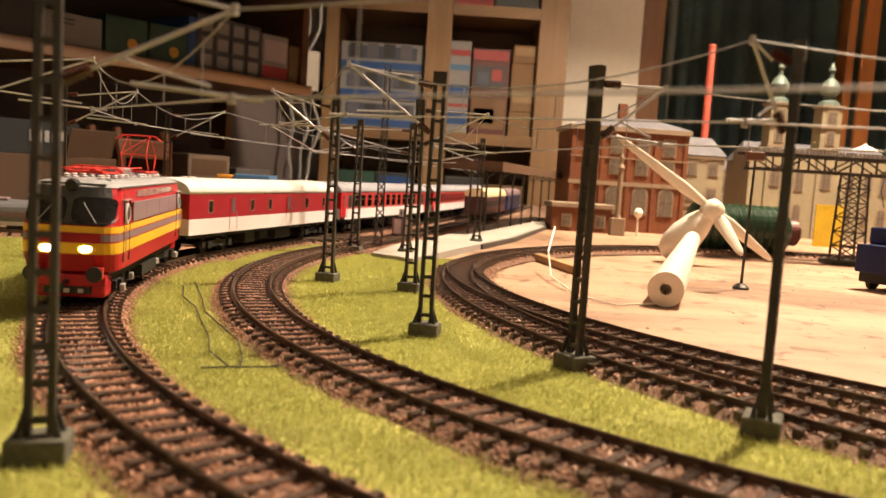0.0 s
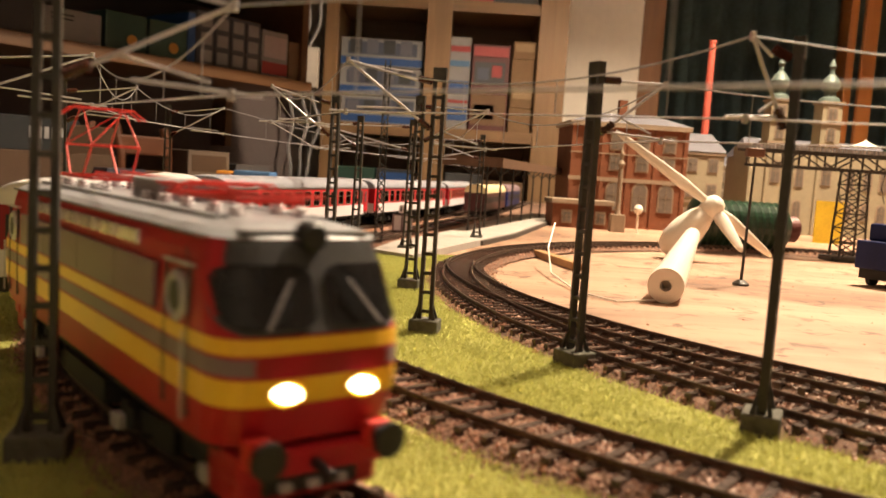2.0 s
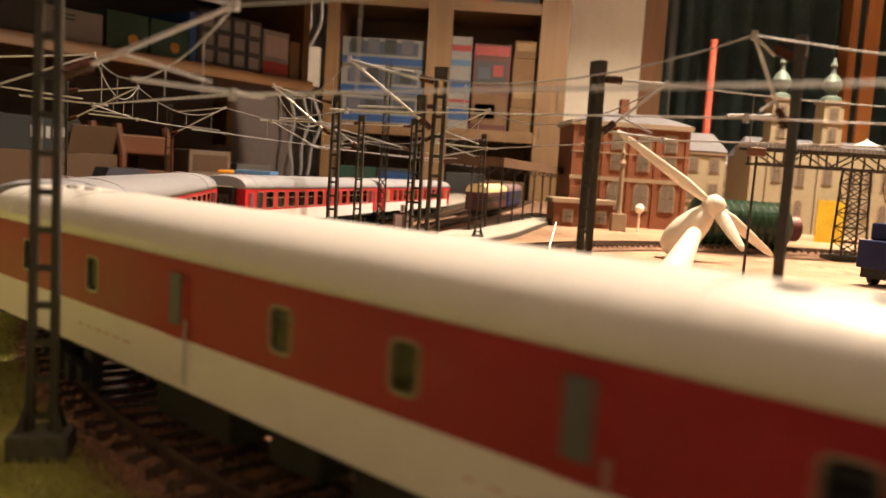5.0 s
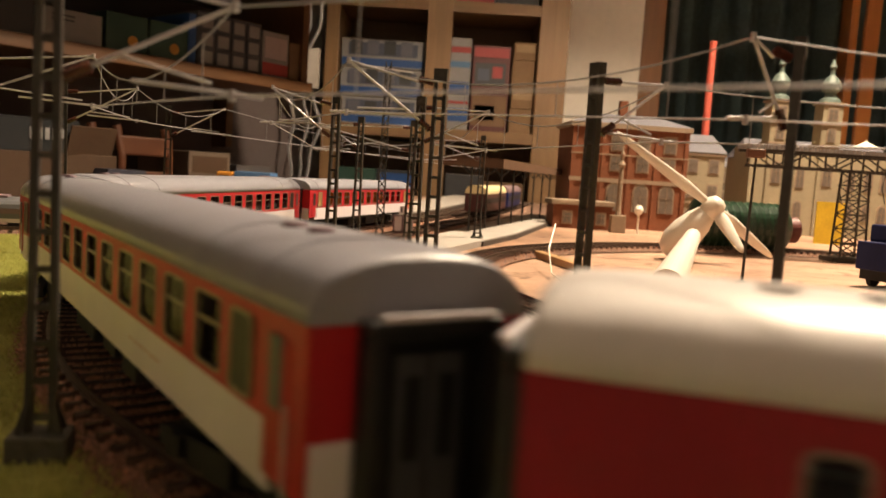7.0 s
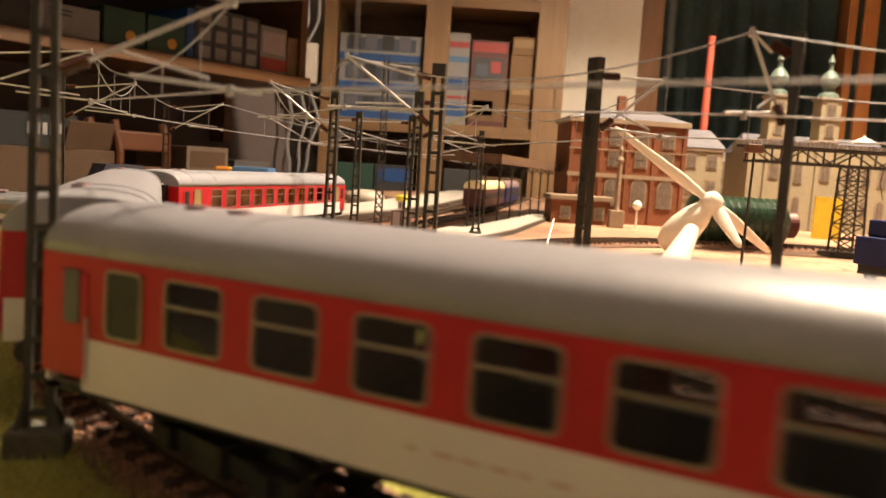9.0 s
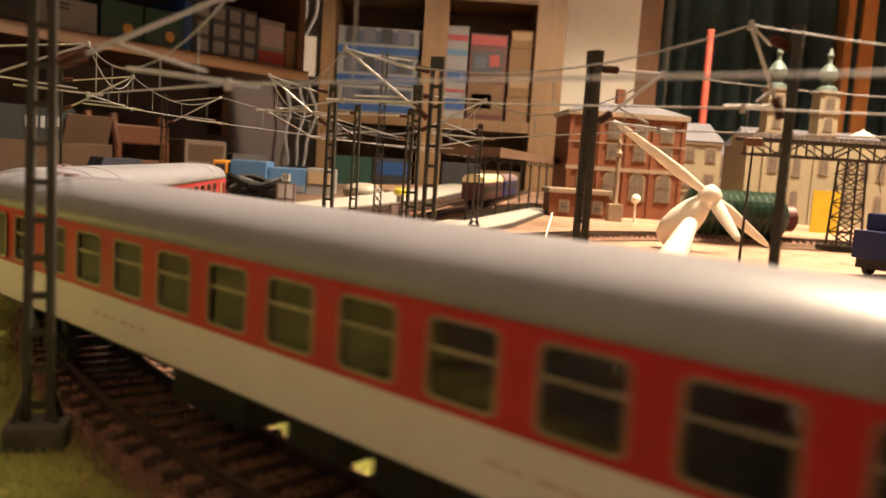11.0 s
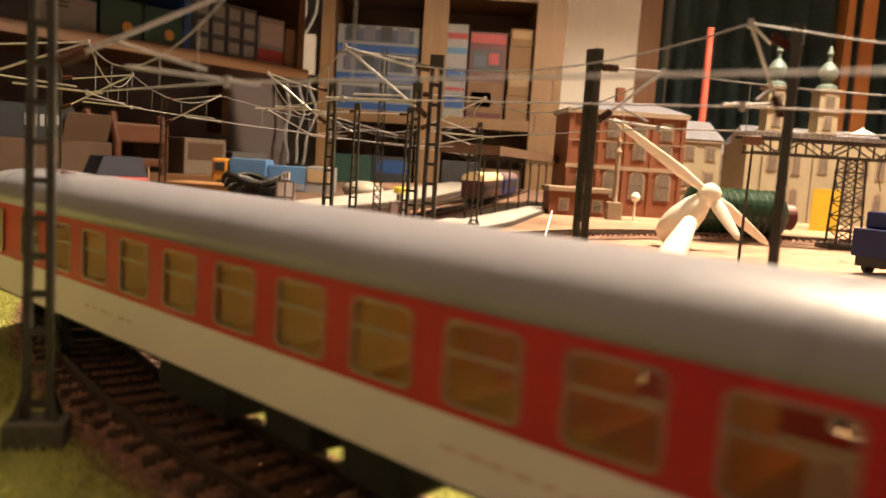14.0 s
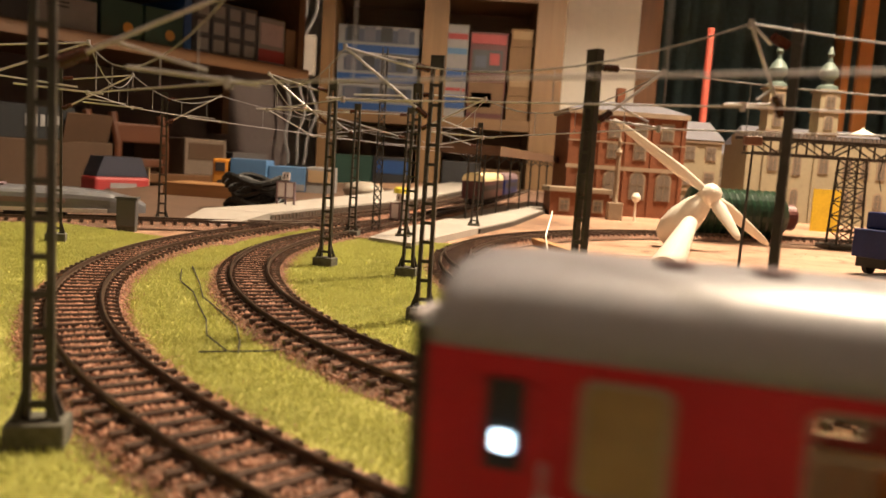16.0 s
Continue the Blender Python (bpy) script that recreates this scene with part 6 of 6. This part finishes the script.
carton("model_box", "white cardboard model box", pose(-0.200, 1.30, 0.0), 0.042, 0.06, 0.042, CARDWHITE, panel=TANLIGHT)
tagged(part("plastic_bag", lathe([(0.010, 0), (0.022, 0.003), (0.026, 0.012), (0.021, 0.021), (0.008, 0.026)], 16, Matrix.Diagonal((1.25, 0.8, 1, 1))), colour("bag_pale", (0.33, 0.29, 0.24), 0.4), m=pose(-0.122, 1.24, 0.0), smooth=True), "pale crumpled plastic bag on the board", "bag")
tagged(part("yellow_pot", lathe([(0.010, 0), (0.012, 0.012), (0.012, 0.020), (0.009, 0.022)], 16), colour("pot_yellow", (0.55, 0.45, 0.03)), m=pose(-0.062, 1.22, 0.0)), "small yellow pot behind the platform", "pot")
coil = bmesh.new()
rng = random.Random(5)
for k in range(9):
    r = 0.020 + rng.uniform(-0.004, 0.006)
    zz = 0.016 + 0.0026 * k
    ring = [Vector((r * 1.5 * math.cos(2 * math.pi * i / 20) + rng.uniform(-0.001, 0.001), r * math.sin(2 * math.pi * i / 20), zz + 0.003 * math.sin(i + k))) for i in range(21)]
    for p, q2 in zip(ring[:-1], ring[1:]):
        rod(coil, p, q2, 0.0026, n=6)
tagged(part("cable_coil", coil, BLACK, m=pose(-0.196, 0.845, -0.0175) @ Matrix.Diagonal((0.86, 0.86, 1.35, 1))), "heap of coiled black cable beside the platform", "cable")
coil2 = bmesh.new()
for k in range(4):
    ring = [Vector((0.016 * math.cos(2 * math.pi * i / 16), 0.011 * math.sin(2 * math.pi * i / 16), 0.016 + 0.0035 * k)) for i in range(17)]
    for p, q2 in zip(ring[:-1], ring[1:]):
        rod(coil2, p, q2, 0.0025, n=6)
tagged(part("cable_coil", coil2, BLACK, m=pose(-0.142, 0.965, -0.0135) @ Matrix.Scale(0.8, 4)), "small coil of black cable beside the platform", "cable")
tagged(part("paper_roll", lathe([(0.026, 0), (0.030, 0.002), (0.022, 0.30)], 24), mat("paper", (0.6, 0.52, 0.42), 0.8, scale=60, vary=0.05), m=pose(-0.56, 0.90, 0, 0, -18, 0)), "upright pale paper cone at the table's edge", "paper")
rope = [Vector((-0.45 + 0.006 * math.sin(k * 1.3), 2.3, 0.62 - 0.028 * k)) for k in range(22)]
for dx in (0.0, 0.03, 0.055):
    tagged(part("hanging_cable", polyrod([p + Vector((dx * (1 + 0.3 * math.sin(i * 0.5)), dx * 0.3, 0)) for i, p in enumerate(rope)], 0.004), CARDWHITE), "pale hanging cable beside the bookcase", "cable")
carton("clear_bag", "pale plastic bag hanging with the cables", pose(-0.415, 2.28, 0.28), 0.07, 0.03, 0.11, colour("bag_grey", (0.40, 0.36, 0.32)))

# ceiling lamp, out of view; its shade is added to limit the light's spread
lt = thing("pendant_lamp", "warm pendant lamp hanging over the layout", "lamp", pose(*LAMP))
part("shade", loft([[Vector((r * math.cos(k), r * math.sin(k), z)) for k in [2 * math.pi * i / 32 for i in range(32)]] for r, z in ((0.205, -0.075), (0.190, 0.0), (0.110, 0.11), (0.104, 0.11), (0.184, 0.0), (0.199, -0.075))], True, False), WHITEPLASTIC, lt)
part("cord", rods(((0, 0, 0.16), (0, 0, 1.6 - LAMP[2]), 0.003)), BLACK, lt)


# the train's run: seconds, metres of the locomotive's middle along the line
RUN_T = (0, 0.5, 1.5, 2, 2.5, 3, 4, 7, 8.5, 9, 12, 12.5, 13, 14.5, 15.5, 16)
RUN_S = (-0.252, -0.197, -0.092, -0.0435, 0.0045, 0.0515, 0.142, 0.412, 0.558, 0.6075, 0.906, 0.951, 0.997, 1.1406, 1.239, 1.288)


def rows_for(mid, half):
    out, turns = [], ([], [])
    n = 80
    for i in range(n + 1):
        t = 16.0 * i / n
        s = float(np.interp(t, RUN_T, RUN_S)) - mid
        a, b = at(s + half), at(s - half)
        yaw = math.degrees(math.atan2(a.y - b.y, a.x - b.x))
        c = (a + b) / 2
        out.append((t, pose(c.x, c.y, RAILZ, 0, 0, yaw)))
        for k, ss in ((0, s + half), (1, s - half)):
            d = at(ss + 0.012) - at(ss - 0.012)
            turns[k].append((t, pose(half if k == 0 else -half, 0, 0, 0, 0, (math.degrees(math.atan2(d.y, d.x)) - yaw + 180) % 360 - 180)))
    return out, turns


def motions():
    """The train runs round the curve and out of sight; its bogies follow the rails."""
    for (body, front, rear), mid, half in TRAIN:
        rows, turns = rows_for(mid, half)
        walk(body, rows)
        walk(front, turns[0])
        walk(rear, turns[1])


motions()
